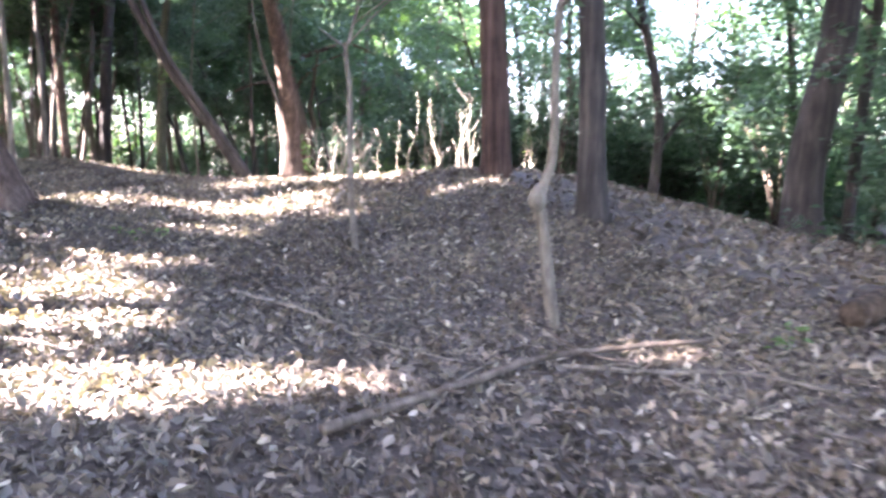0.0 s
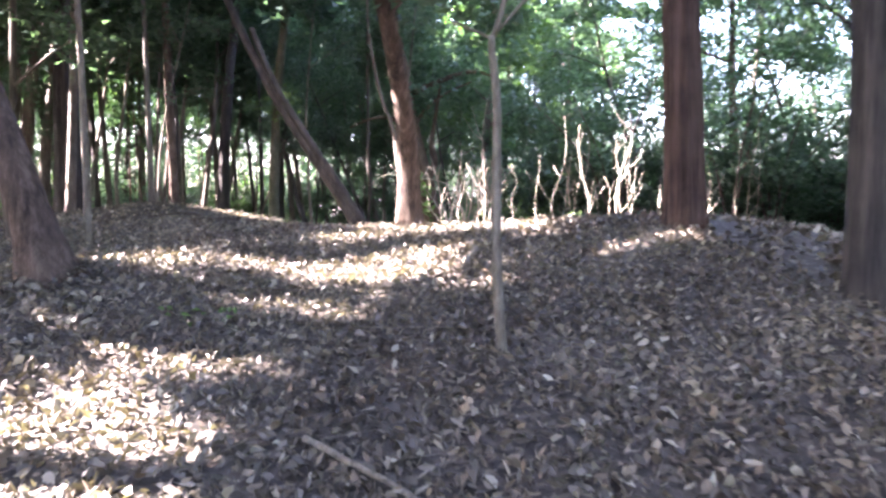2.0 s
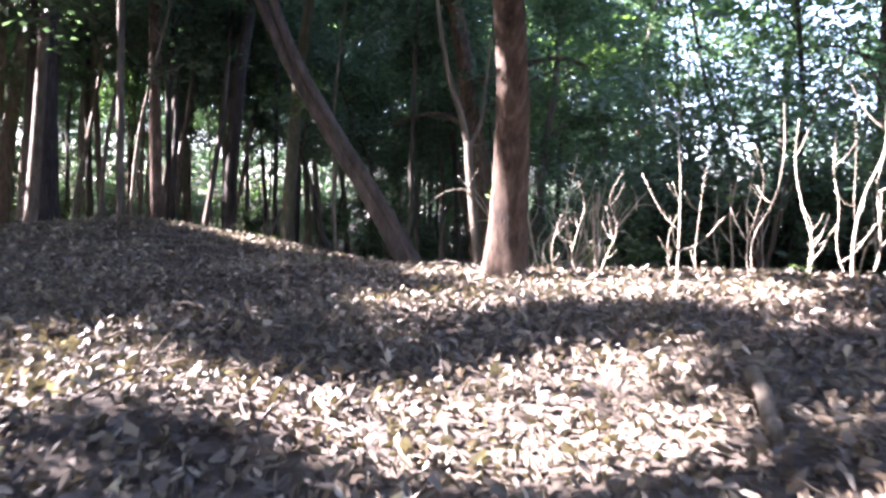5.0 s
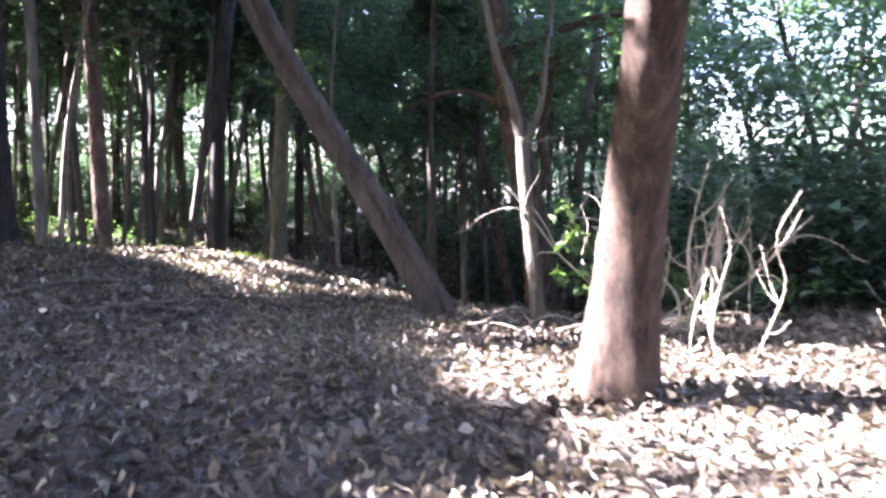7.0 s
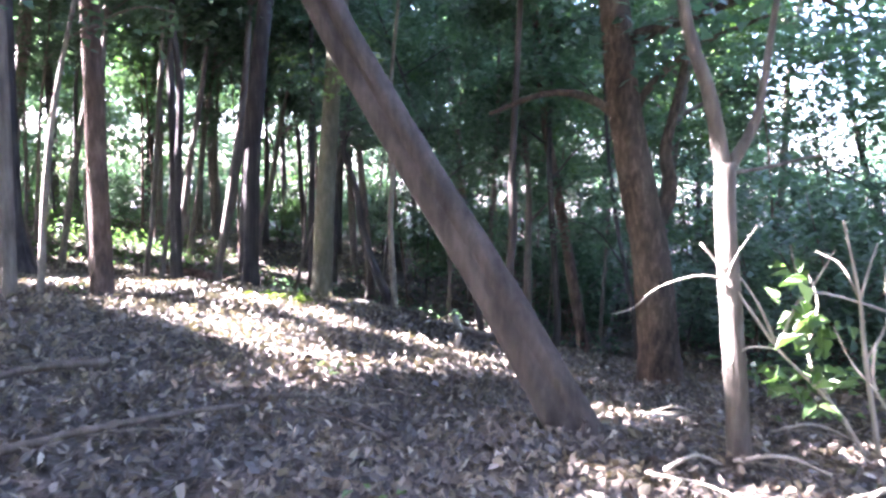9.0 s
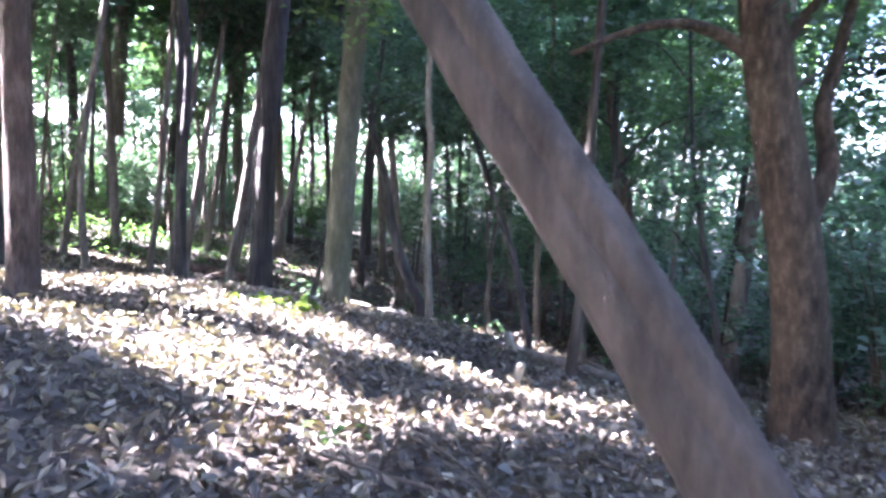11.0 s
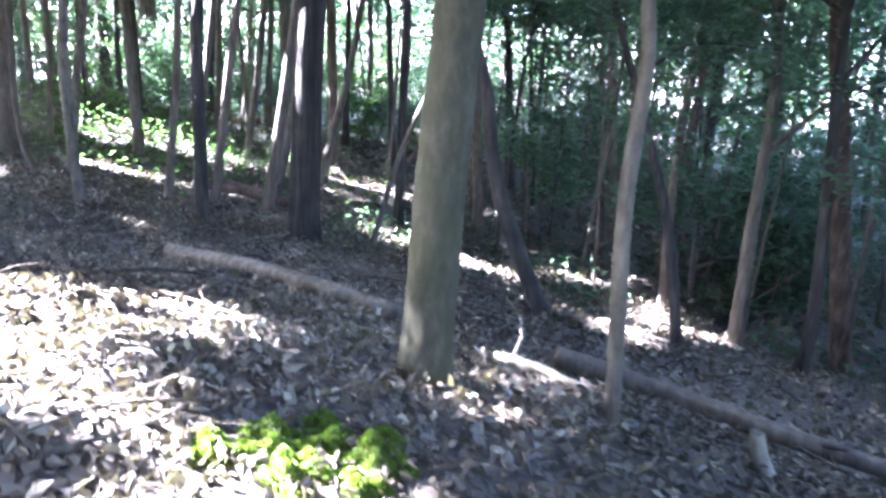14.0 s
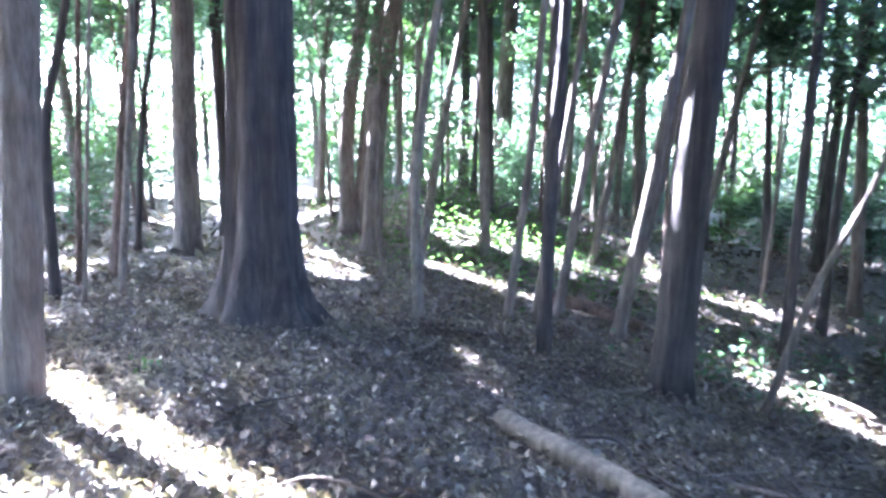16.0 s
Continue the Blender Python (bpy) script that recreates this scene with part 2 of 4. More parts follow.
sun_gap(-1.03, 4.16, -0.28, 4.04, 0.25)
sun_gap(1.16, 4.47, 1.75, 4.58, 0.15)
sun_gap(-4.32, 9.07, -3.68, 8.93, 0.08)
sun_gap(-3.68, 8.93, -3.30, 9.13, 0.08)
sun_gap(-3.19, 9.24, -2.72, 9.53, 0.14)
sun_gap(-2.72, 9.53, -2.25, 9.80, 0.18)
sun_gap(-2.25, 9.80, -1.75, 9.89, 0.18)
sun_gap(-3.29, 10.32, -2.82, 10.43, 0.08)
sun_gap(-2.77, 11.83, -1.97, 11.87, 0.44)
sun_gap(-1.97, 11.87, -1.08, 11.87, 0.52)
sun_gap(-0.99, 10.60, -0.56, 10.51, 0.14)
sun_gap(-2.11, 9.15, -1.55, 9.31, 0.13)
sun_gap(-1.86, 8.85, -1.52, 8.96, 0.09)
sun_gap(-4.29, 14.53, -3.57, 14.39, 0.25)
sun_gap(-3.57, 14.39, -2.74, 14.25, 0.23)
sun_gap(-21.50, 28.73, -18.83, 30.20, 0.56)
sun_gap(-6.56, 15.49, -6.04, 16.30, 0.28)
sun_gap(-4.47, 14.16, -3.60, 14.50, 0.12)
sun_gap(-3.40, 13.06, -2.52, 12.48, 0.30)
sun_gap(-4.41, 16.14, -3.90, 16.09, 0.32)
sun_gap(-8.58, 15.84, -7.89, 15.97, 0.27)
sun_gap(-7.78, 15.86, -7.08, 16.20, 0.23)
sun_gap(-7.11, 15.80, -6.28, 16.27, 0.13)
sun_gap(-6.28, 16.27, -5.54, 16.58, 0.15)
sun_gap(-8.76, 16.85, -7.63, 16.77, 0.21)
sun_gap(-7.41, 16.96, -6.72, 17.32, 0.25)
sun_gap(-5.44, 17.25, -4.88, 17.34, 0.16)
sun_gap(-7.80, 24.4, -7.5, 28.05, 0.45)
sun_gap(-10.99, 17.77, -9.70, 17.86, 0.40)
sun_gap(-9.70, 17.86, -9.04, 18.03, 0.24)
sun_gap(-8.71, 16.97, -8.29, 17.17, 0.17)
sun_gap(-7.59, 16.55, -7.26, 17.20, 0.18)
sun_gap(-7.26, 17.20, -6.93, 17.75, 0.24)
sun_gap(-8.47, 16.09, -8.02, 16.09, 0.13)
sun_gap(-7.85, 19.55, -7.60, 20.19, 0.22)
sun_gap(-11.05, 18.90, -10.34, 19.14, 0.55)
sun_gap(-10.34, 19.14, -9.91, 19.08, 0.47)
sun_gap(-10.03, 18.23, -9.35, 18.62, 0.17)
sun_gap(-9.47, 17.85, -9.13, 18.18, 0.08)
sun_gap(-11.33, 26.81, -10.20, 26.94, 0.56)
sun_gap(-9.70, 28.22, -8.23, 30.04, 0.39)
sun_gap(-7.51, 25.03, -6.57, 26.39, 0.28)
sun_gap(-13.96, 18.53, -12.31, 18.80, 0.45)
sun_gap(-12.31, 18.80, -10.94, 19.08, 0.35)
sun_gap(-10.94, 19.08, -10.14, 19.24, 0.25)
sun_gap(-11.80, 18.06, -10.78, 18.32, 0.25)
sun_gap(-10.78, 18.32, -9.96, 18.57, 0.17)
sun_gap(-9.81, 19.26, -9.46, 19.46, 0.08)
sun_gap(-21.48, 24.53, -19.68, 24.30, 0.56)
sun_gap(-12.82, 27.38, -11.27, 27.00, 0.56)
sun_gap(-14.06, 18.56, -12.67, 18.84, 0.42)
sun_gap(-12.67, 18.84, -11.74, 19.08, 0.30)
sun_gap(-12.38, 18.70, -11.94, 18.88, 0.24)
sun_gap(-11.94, 18.88, -11.53, 19.05, 0.21)
sun_gap(-21.51, 24.44, -19.50, 24.37, 0.56)
sun_gap(-19.87, 26.58, -17.96, 26.81, 0.39)
sun_gap(-12.62, 27.34, -11.22, 26.82, 0.55)
sun_gap(-35.78, 31.73, -35.54, 33.92, 0.56)
sun_gap(-34.05, 35.13, -27.60, 34.37, 0.56)
sun_gap(-17.33, 26.51, -16.04, 28.25, 0.20)
sun_gap(-8.79, 15.91, -8.35, 16.06, 0.25)
sun_gap(-7.38, 15.77, -6.82, 16.09, 0.13)
sun_gap(-6.82, 16.09, -6.11, 16.30, 0.13)
sun_gap(-7.37, 16.20, -6.82, 16.63, 0.19)
sun_gap(-7.38, 17.12, -6.81, 17.57, 0.15)
sun_gap(-5.95, 16.70, -5.19, 17.67, 0.16)
sun_gap(-5.67, 17.84, -4.81, 18.63, 0.22)
sun_gap(-8.54, 17.08, -8.22, 17.17, 0.19)
sun_gap(-7.97, 16.16, -7.44, 16.37, 0.17)
sun_gap(-7.44, 16.37, -6.97, 16.54, 0.15)
sun_gap(-7.45, 17.31, -6.93, 17.69, 0.25)
sun_gap(-6.74, 17.53, -6.15, 17.73, 0.17)
sun_gap(-7.87, 15.85, -7.60, 15.91, 0.11)
sun_gap(-8.4, 17.8, -7.7, 18.0, 0.35)
sun_gap(-2.4, 13.3, -0.4, 13.7, 0.7)
sun_gap(-0.4, 13.7, 1.8, 14.0, 0.8)
sun_gap(-2.9, 15.2, -1.8, 15.4, 0.3)
sun_gap(-3.9, 8.04, -3.13, 7.92, 0.09)
sun_gap(-3.13, 7.92, -2.53, 7.75, 0.09)
sun_gap(-2.53, 7.75, -1.98, 7.95, 0.07)
sun_gap(-3.48, 6.38, -3.03, 6.68, 0.14)
sun_gap(-3.03, 6.68, -2.33, 6.66, 0.14)
sun_gap(-3.25, 6.26, -2.22, 6.56, 0.12)
sun_gap(-8.60, 18.46, -8.37, 18.76, 0.08)
sun_gap(-8.05, 19.11, -7.45, 19.29, 0.06)
sun_gap(-7.90, 18.51, -7.63, 18.67, 0.10)
sun_gap(-9.61, 19.00, -9.04, 19.30, 0.05)
sun_gap(-4.45, 13.57, -3.68, 13.46, 0.12)
sun_gap(-3.68, 13.46, -2.74, 13.67, 0.12)
sun_gap(-3.72, 13.05, -2.81, 13.31, 0.20)
sun_gap(-4.31, 14.17, -3.45, 14.25, 0.06)
sun_gap(-6.66, 15.50, -6.04, 15.92, 0.06)
sun_gap(-7.07, 14.92, -6.64, 14.97, 0.06)
sun_gap(-6.64, 14.97, -6.25, 15.18, 0.06)
sun_gap(-2.83, 8.50, -2.08, 8.39, 0.07)
sun_gap(-2.41, 9.09, -1.32, 9.37, 0.07)
sun_gap(-2.00, 8.64, -1.68, 8.77, 0.08)
sun_gap(-1.33, 8.62, -0.99, 8.53, 0.07)
sun_gap(-3.40, 7.79, -2.91, 8.14, 0.09)
sun_gap(-1.16, 10.48, -0.49, 10.55, 0.08)
trunk_gap(-2.93, 12.72, 1.1, 1.45, 0.22)
trunk_gap(-2.88, 12.6, 1.65, 2.0, 0.16)
trunk_gap(-2.86, 12.4, 2.15, 2.5, 0.2)
trunk_gap(-2.83, 12.05, 2.75, 3.0, 0.14)
trunk_gap(-2.83, 11.9, 3.15, 3.6, 0.2)
trunk_gap(-2.85, 11.5, 3.8, 4.3, 0.2)
trunk_gap(-12.4, 24.3, 1.3, 2.5, 0.2)
trunk_gap(-9.45, 16.7, 1.2, 2.6, 0.12)
trunk_gap(-9.45, 16.7, 3.4, 5.2, 0.12)
trunk_gap(-5.7, 19.75, 1.9, 3.0, 0.12)
trunk_gap(-3.66, 15.13, 1.9, 2.4, 0.06)
trunk_gap(-2.9, 15.45, 0.9, 2.4, 0.18)
trunk_gap(-6.37, 10.06, 2.0, 4.0, 0.08)
trunk_gap(-0.69, 12.8, 1.2, 3.0, 0.3)
trunk_gap(0.4, 13.3, 1.2, 3.0, 0.5)


def shades_a_gap(p, edge=0.0):
    """For points in the canopy: whether their shadow falls into one of the sunlit lanes."""
    run = 1 / math.tan(SUN_EL)
    hx, hy = -math.sin(SUN_AZ) * run, -math.cos(SUN_AZ) * run
    z = np.full(len(p), 0.9)
    for _ in range(3):
        qx, qy = p[:, 0] + hx * (p[:, 2] - z), p[:, 1] + hy * (p[:, 2] - z)
        z = ground_z(qx, qy)
    qx, qy = p[:, 0] + hx * (p[:, 2] - z), p[:, 1] + hy * (p[:, 2] - z)
    hit = np.zeros(len(p), bool)
    for x0, y0, x1, y1, h in GAPS:
        dx, dy = x1 - x0, y1 - y0
        t = np.clip(((qx - x0) * dx + (qy - y0) * dy) / (dx * dx + dy * dy + 1e-6), 0, 1)
        hit |= np.hypot(qx - x0 - t * dx, qy - y0 - t * dy) < h + edge
    hit &= p[:, 2] > z + 1.2
    for x, y, z0, z1, h in TRUNK_GAPS:
        s = ((x - p[:, 0]) * hx + (y - p[:, 1]) * hy) / (hx * hx + hy * hy)
        side = np.hypot(p[:, 0] + hx * s - x, p[:, 1] + hy * s - y)
        at = p[:, 2] - s
        hit |= (s > 0.3) & (side < h + edge) & (at > z0) & (at < z1)
    return hit


def leaf_cloud(centres, size, rng, flat=0.6, aspect=0.6, fold=0.18, gaps=True, split=None, grown=True):
    """One small folded leaf of two faces at each point; in crowns, three small pointed leaves, or high up one oversized
    leaf that serves only to cast shade.
    """
    c = np.asarray(centres, float)
    split = 3 * gaps if split is None else split
    high = np.clip((c[:, 2] - 7.5) / 2.5, 0, 1)
    grow = size * rng.uniform(0.65, 1.3, len(c)) * (1 + 1.1 * high if split and grown else 1)
    if gaps and len(c):
        keep = ~shades_a_gap(c, grow * 0.3)
        c, grow, high = c[keep], grow[keep], high[keep]
    if split and len(c):
        times = np.where((high > 0.3) & grown, 1, split)
        grow = np.repeat(grow * np.where(times == 1, 1.3, 0.64), times)
        c = np.repeat(c, times, axis=0)
        c = c + rng.standard_normal(c.shape) * (grow * np.where(np.repeat(times, times) > 1, 0.55, 0.0))[:, None]
    n = len(c)
    d = rng.standard_normal((n, 3))
    d[:, 2] *= 1 - flat
    d /= np.linalg.norm(d, axis=1)[:, None] + 1e-9
    up = rng.standard_normal((n, 3)) * (1 - flat) + np.array([0, 0, 1.0])
    s = np.cross(d, up)
    s /= np.linalg.norm(s, axis=1)[:, None] + 1e-9
    w = np.cross(s, d)
    L = grow[:, None]
    if split:
        side = rng.uniform(0.15, 0.45, (n, 1))
        v = np.stack([c - d * L * 0.5, c + d * L * (0.5 - side) + s * L * aspect * 0.55, c + d * L * side - s * L * aspect * 0.55], 1).reshape(-1, 3)
        return v, np.arange(n * 3).reshape(-1, 3)
    mid = c + d * L * 0.45 + w * L * fold * 0.3
    v = np.stack([c - d * L * 0.5, mid * 0.3 + c * 0.7 + s * L * aspect * 0.5 + w * L * fold, c + d * L * 0.5 - w * L * fold * rng.uniform(0, 1, (n, 1)),
                  mid * 0.3 + c * 0.7 - s * L * aspect * 0.5 + w * L * fold], 1).reshape(-1, 3)
    k = np.arange(n)[:, None] * 4
    f = np.hstack([k, k + 1, k + 2, k, k + 2, k + 3]).reshape(-1, 3)
    return v, f


# ---- trees ----
def tree(x, y, spine, d, bark, height=11.0, crown=(0.55, 2.6, 2200), leaf=0.17, leaves=LEAF_DARK, label="", flare=0.5, ridge=0.05, limbs=6,
         sides=14, seed=None, name="tree", droop=0.0, group="", first=None):
    """A trunk along a spine of steps from its foot, limbs and a leafy crown. crown: where on the height it begins, its radius, its leaves."""
    seed = seed if seed is not None else int(abs(x * 131 + y * 71) * 10)
    r = np.random.default_rng(seed)
    z0 = gz(x, y)
    ob = thing(name, x, y, z0, label, "tree", group)
    pts = [np.array([0, 0, -0.12])] + [np.array(p, float) for p in spine]
    step = pts[-1] - pts[-2] if len(pts) > 2 else pts[-1]
    step = step / max(np.linalg.norm(step), 1e-6)
    while pts[-1][2] < height:
        step = step * 0.86 + np.array([r.normal(0, 0.05), r.normal(0, 0.05), 0.16])
        step /= np.linalg.norm(step)
        pts.append(pts[-1] + step * min(1.6, max(0.5, height - pts[-1][2] + 0.2)))
    n = int((14 if sides > 9 else 5) + height * (3 if sides > 9 else 1.6))
    line = curve_through(pts, n)
    s = np.linspace(0, 1, n)
    rad = d / 2 * (1.06 - 0.78 * s ** 1.15)
    v, f = tube(line, rad, sides, ridge, 7, seed, flare, 0.16 + d * 0.5, 0.035)
    part("trunk", quick_mesh("trunk", v, f, bark, True), ob)
    if not crown:
        return ob
    start, radius, count = crown
    anchors = []
    for i in range(limbs):
        k = int(n * min(0.97, start + (1 - start) * (i + r.uniform(0, 0.8)) / limbs * 0.95))
        base = line[k]
        az = i * 2.4 + r.uniform(-0.5, 0.5)
        reach = radius * r.uniform(0.6, 1.0) * (1.1 - 0.5 * (k / n))
        tip = base + np.array([math.cos(az) * reach, math.sin(az) * reach, reach * r.uniform(0.1, 0.7) - droop * reach])
        bend = (base + tip) / 2 + np.array([r.normal(0, 0.15), r.normal(0, 0.15), reach * 0.16])
        b = curve_through([base, bend, tip], 9)
        bv, bf = tube(b, np.linspace(max(rad[k] * 0.55, 0.012), 0.008, 9), 6, 0, 1, seed + i, 0, 1, 0.05)
        part("branch", quick_mesh("branch", bv, bf, bark, True), ob)
        anchors.append(b[3:])
    anchors = np.vstack(anchors + [line[int(n * 0.85):]])
    twigs = anchors[r.integers(0, len(anchors), max(8, count // 22))]
    twigs = twigs + r.standard_normal(twigs.shape) * np.array([0.36, 0.36, 0.24]) * radius * 0.55
    c = twigs[r.integers(0, len(twigs), count)] + r.standard_normal((count, 3)) * np.array([0.3, 0.3, 0.11])
    # tall crowns get larger leaves for a closer shade below
    gapless = leaf_cloud(c + np.array([x, y, z0]), leaf * (1.5 if height >= 9 and leaf < 0.2 else 1.0), r)
    if len(gapless[0]):
        part("crown", quick_mesh("crown", gapless[0] - np.array([x, y, z0]), gapless[1], leaves), ob)
    return ob


# ---- ground ----
def spread(lo, hi, near0, near1, step):
    fine = np.arange(near0, near1, step)
    left = near0 - np.geomspace(step, near0 - lo, 34)[::-1]
    right = near1 + np.geomspace(step, hi - near1, 34)
    return np.concatenate([left, fine, right])


gx, gy = spread(-900, 900, -24, 8, 0.16), spread(-900, 900, -2, 32, 0.16)
X, Y = np.meshgrid(gx, gy)
GV = np.stack([X, Y, ground_z(X, Y)], -1).reshape(-1, 3)
gi = np.arange(X.size).reshape(X.shape)
GF = np.stack([gi[:-1, :-1], gi[:-1, 1:], gi[1:, 1:], gi[1:, :-1]], -1).reshape(-1, 4)
ground = tagged(new("ground", quick_mesh("ground", GV, GF, SOIL, True)), "forest floor of brown leaf mould under fallen leaves", "ground", kind="structure")

# ---- the trees beside the way ----
RED = "reddish brown tree with a sunlit flared foot on the bank"
tree(-4.82, 7.62, [(-0.12, 0.0, 0.4), (-0.33, 0.03, 1.0), (-0.6, 0.1, 1.6), (-1.02, 0.22, 2.4)], 0.31, BARK_RED, 11, (0.5, 3.0, 4800), label="reddish brown tree leaning over the leaf litter, with a flared foot", flare=1.1)
tree(-6.41, 10.06, [(0.03, 0.01, 1.10), (0.05, 0.01, 2.93)], 0.09, BARK_PALE, 7, (0.6, 1.6, 1440), label="slender pale sapling standing in the leaf litter", flare=0.2)
tree(-15.87, 21.01, [(0.03, 0.04, 1.81), (0.06, 0.07, 3.67)], 0.70, BARK_DARK, 15, (0.5, 4.2, 8000), label="thick dark grey tree with deep vertical furrows and a flared foot", flare=1.5, ridge=0.17, sides=40)
tree(-9.45, 16.72, [(-0.02, 0, 2.01), (-0.01, 0, 3.90)], 0.20, BARK_RED, 10, (0.5, 2.4, 3520), label="straight reddish brown tree lit along one side by the sun", flare=0.5)
tree(-9.12, 15.35, [(0.03, 0.01, 1.74), (0.05, 0.01, 3.28)], 0.11, BARK_GREY, 10, (0.5, 2.6, 3400), label="thin straight grey brown tree on the low mound", flare=0.2)
tree(-9.29, 15.79, [(0.13, 0.03, 1.17), (0.30, 0.08, 2.09)], 0.06, BARK_PALE, 5, (0.5, 1.2, 800), label="thin leaning pale sapling with few leaves", flare=0.2)
tree(-12.45, 24.25, [(0.06, 0.08, 2.6), (0.15, 0.19, 4.3)], 0.40, BARK_DARK, 14, (0.45, 3.6, 6400), label="dark straight tree with one sunlit patch on its bark", flare=0.6, ridge=0.06)
smooth = tree(-8.30, 19.43, [(0.05, 0.02, 1.23), (0.1, 0.04, 2.05), (0.21, 0.08, 3.6)], 0.265, BARK_GREEN, 12, (0.5, 3.0, 4800), label="smooth green grey tree trunk with a widened foot", flare=0.35, ridge=0.0, sides=18)
tree(-8.55, 23.6, [(-0.49, -0.2, 1.04), (-0.71, -0.3, 1.77), (-0.84, -0.35, 2.62), (-1.09, -0.45, 3.52), (-1.0, -0.4, 4.2)], 0.19, BARK_DARK, 5, (0.6, 1.2, 800), label="thin black crooked tree leaning over the slope", flare=0.3)
tree(-7.26, 19.6, [(-0.07, -0.03, 1.18), (-0.05, -0.02, 1.85), (-0.09, -0.04, 2.38), (-0.06, 0, 3.4)], 0.08, BARK_PALE, 8, (0.6, 1.6, 1600), label="slender pale tan tree on the slope edge", flare=0.2)
leaner = tree(-4.46, 15.37, [(-0.72, 0.13, 1.0), (-1.44, 0.27, 2.0), (-2.1, 0.38, 3.0)], 0.25, BARK_LEAN, 8, (0.6, 2.6, 3800), label="smooth brown double trunk leaning far over across the slope", flare=0.25, ridge=0.03, sides=22)
v, f = tube(curve_through([(0.12, 0.0, -0.1), (-0.6, 0.09, 1.0), (-1.32, 0.22, 2.02), (-1.97, 0.33, 3.05), (-2.5, 0.5, 4.2)], 40), np.linspace(0.098, 0.06, 40), 16, 0.04, 5, 2, 0.2, 0.2, 0.04)
part("second_stem", quick_mesh("second_stem", v, f, BARK_LEAN, True), leaner, "second stem fused along the trunk")
tree(-2.93, 12.75, [(0.03, -0.05, 0.6), (0.05, -0.13, 0.97), (0.07, -0.25, 1.32), (0.09, -0.44, 1.63), (0.1, -0.62, 1.9), (0.08, -1.15, 2.75), (0.0, -1.6, 3.6)], 0.335, BARK_RED, 11, (0.45, 3.0, 4800), label=RED, flare=0.7, sides=20)
tree(0.77, 10.31, [(-0.04, -0.01, 1.36), (-0.09, -0.01, 2.67)], 0.37, BARK_CEDAR, 13, (0.5, 3.4, 5600), label="straight tree with stringy reddish bark on top of the mound", flare=0.45, ridge=0.16, sides=30)
tree(-0.88, 7.03, [(-0.04, -0.01, 0.68), (-0.03, -0.01, 1.61), (-0.06, -0.01, 2.03), (0, 0, 2.21)], 0.068, BARK_PALE, 5, (0.5, 1.1, 420), leaf=0.09, label="slender pale sapling with a slight kink, in the leaf litter", flare=0.15)
kinked = tree(0.90, 5.16, [(-0.09, -0.01, 0.63), (-0.14, -0.02, 0.96), (-0.12, -0.02, 1.04), (-0.04, -0.01, 1.32), (-0.03, 0, 2.10)], 0.095, BARK_PALE, 6, (0.6, 1.2, 800), label="pale crooked sapling with a healed knot at half height", flare=0.2)
tree(1.76, 8.15, [(-0.02, 0, 1.00), (-0.05, -0.01, 2.10)], 0.32, BARK_DARK, 12, (0.5, 3.0, 4800), label="dark brown upright tree on the mound", flare=0.5)
tree(5.3, 10.2, [(0.0, 0, 1.2), (0.3, -0.01, 2.9)], 0.52, BARK_DARK, 13, (0.4, 3.4, 5600), label="thick dark tree trunk in deep shade", flare=0.4)
stout = tree(-3.77, 19.08, [(-0.17, -0.05, 1.36), (-0.36, -0.12, 2.26), (-0.58, -0.18, 3.30), (-0.7, -0.2, 4.2)], 0.42, BARK_PATCHY, 11, (0.35, 3.6, 5760), label="stout tree with flaking brown bark and forked limbs on the slope", flare=0.5, ridge=0.06, sides=20, droop=0.2)
tree(-5.81, 19.69, [(0.11, 0.06, 1.40), (0.09, 0.05, 2.37), (0.11, 0.06, 3.23)], 0.105, BARK_LEAN, 10, (0.5, 2.2, 2880), label="thin brown tree with sunlit patches on the slope", flare=0.15)
tree(-5.06, 26.09, [(-0.55, -0.23, 2.79), (-0.94, -0.39, 4.75)], 0.24, BARK_RED, 11, (0.45, 2.6, 3840), label="brown tree with sun flecks down on the slope", flare=0.3)
tree(-3.74, 25.99, [(0.15, 0.05, 2.47), (0.22, 0.07, 3.47)], 0.30, BARK_GREY, 10, (0.4, 2.8, 4160), label="grey brown tree in the shade below the slope")
tree(-23.09, 26.88, [(0.24, 0.13, 2.57), (0.63, 0.34, 5.79)], 0.5, BARK_GREY, 13, (0.45, 3.4, 5120), label="grey tree with a slight lean")
tree(-15.77, 23.25, [(-0.03, -0.01, 2.18), (0.34, 0.18, 4.85)], 0.14, BARK_PALE, 9, (0.5, 1.8, 1920), label="thin pale tree with a lit foot, beside the furrowed tree")
THIN = "thin brown tree among others in the wood"
tree(-15.88, 25.04, [(0.26, 0.14, 2.24), (0.44, 0.24, 4.94)], 0.13, BARK_GREY, 9, (0.5, 1.8, 1920), label=THIN)
tree(-14.62, 24.55, [(0.04, 0.02, 2.75), (0.05, 0.02, 5.32)], 0.18, BARK_DARK, 11, (0.5, 2.2, 2560), label="thin dark straight tree among others in the wood")
tree(-14.65, 26.2, [(0.45, 0.24, 2.99), (0.74, 0.40, 5.36)], 0.19, BARK_GREY, 11, (0.5, 2.2, 2560), label=THIN)
tree(-16.77, 29.29, [(0.40, 0.21, 1.74), (0.68, 0.36, 3.55)], 0.23, BARK_GREY, 10, (0.5, 2.4, 2880), label=THIN)
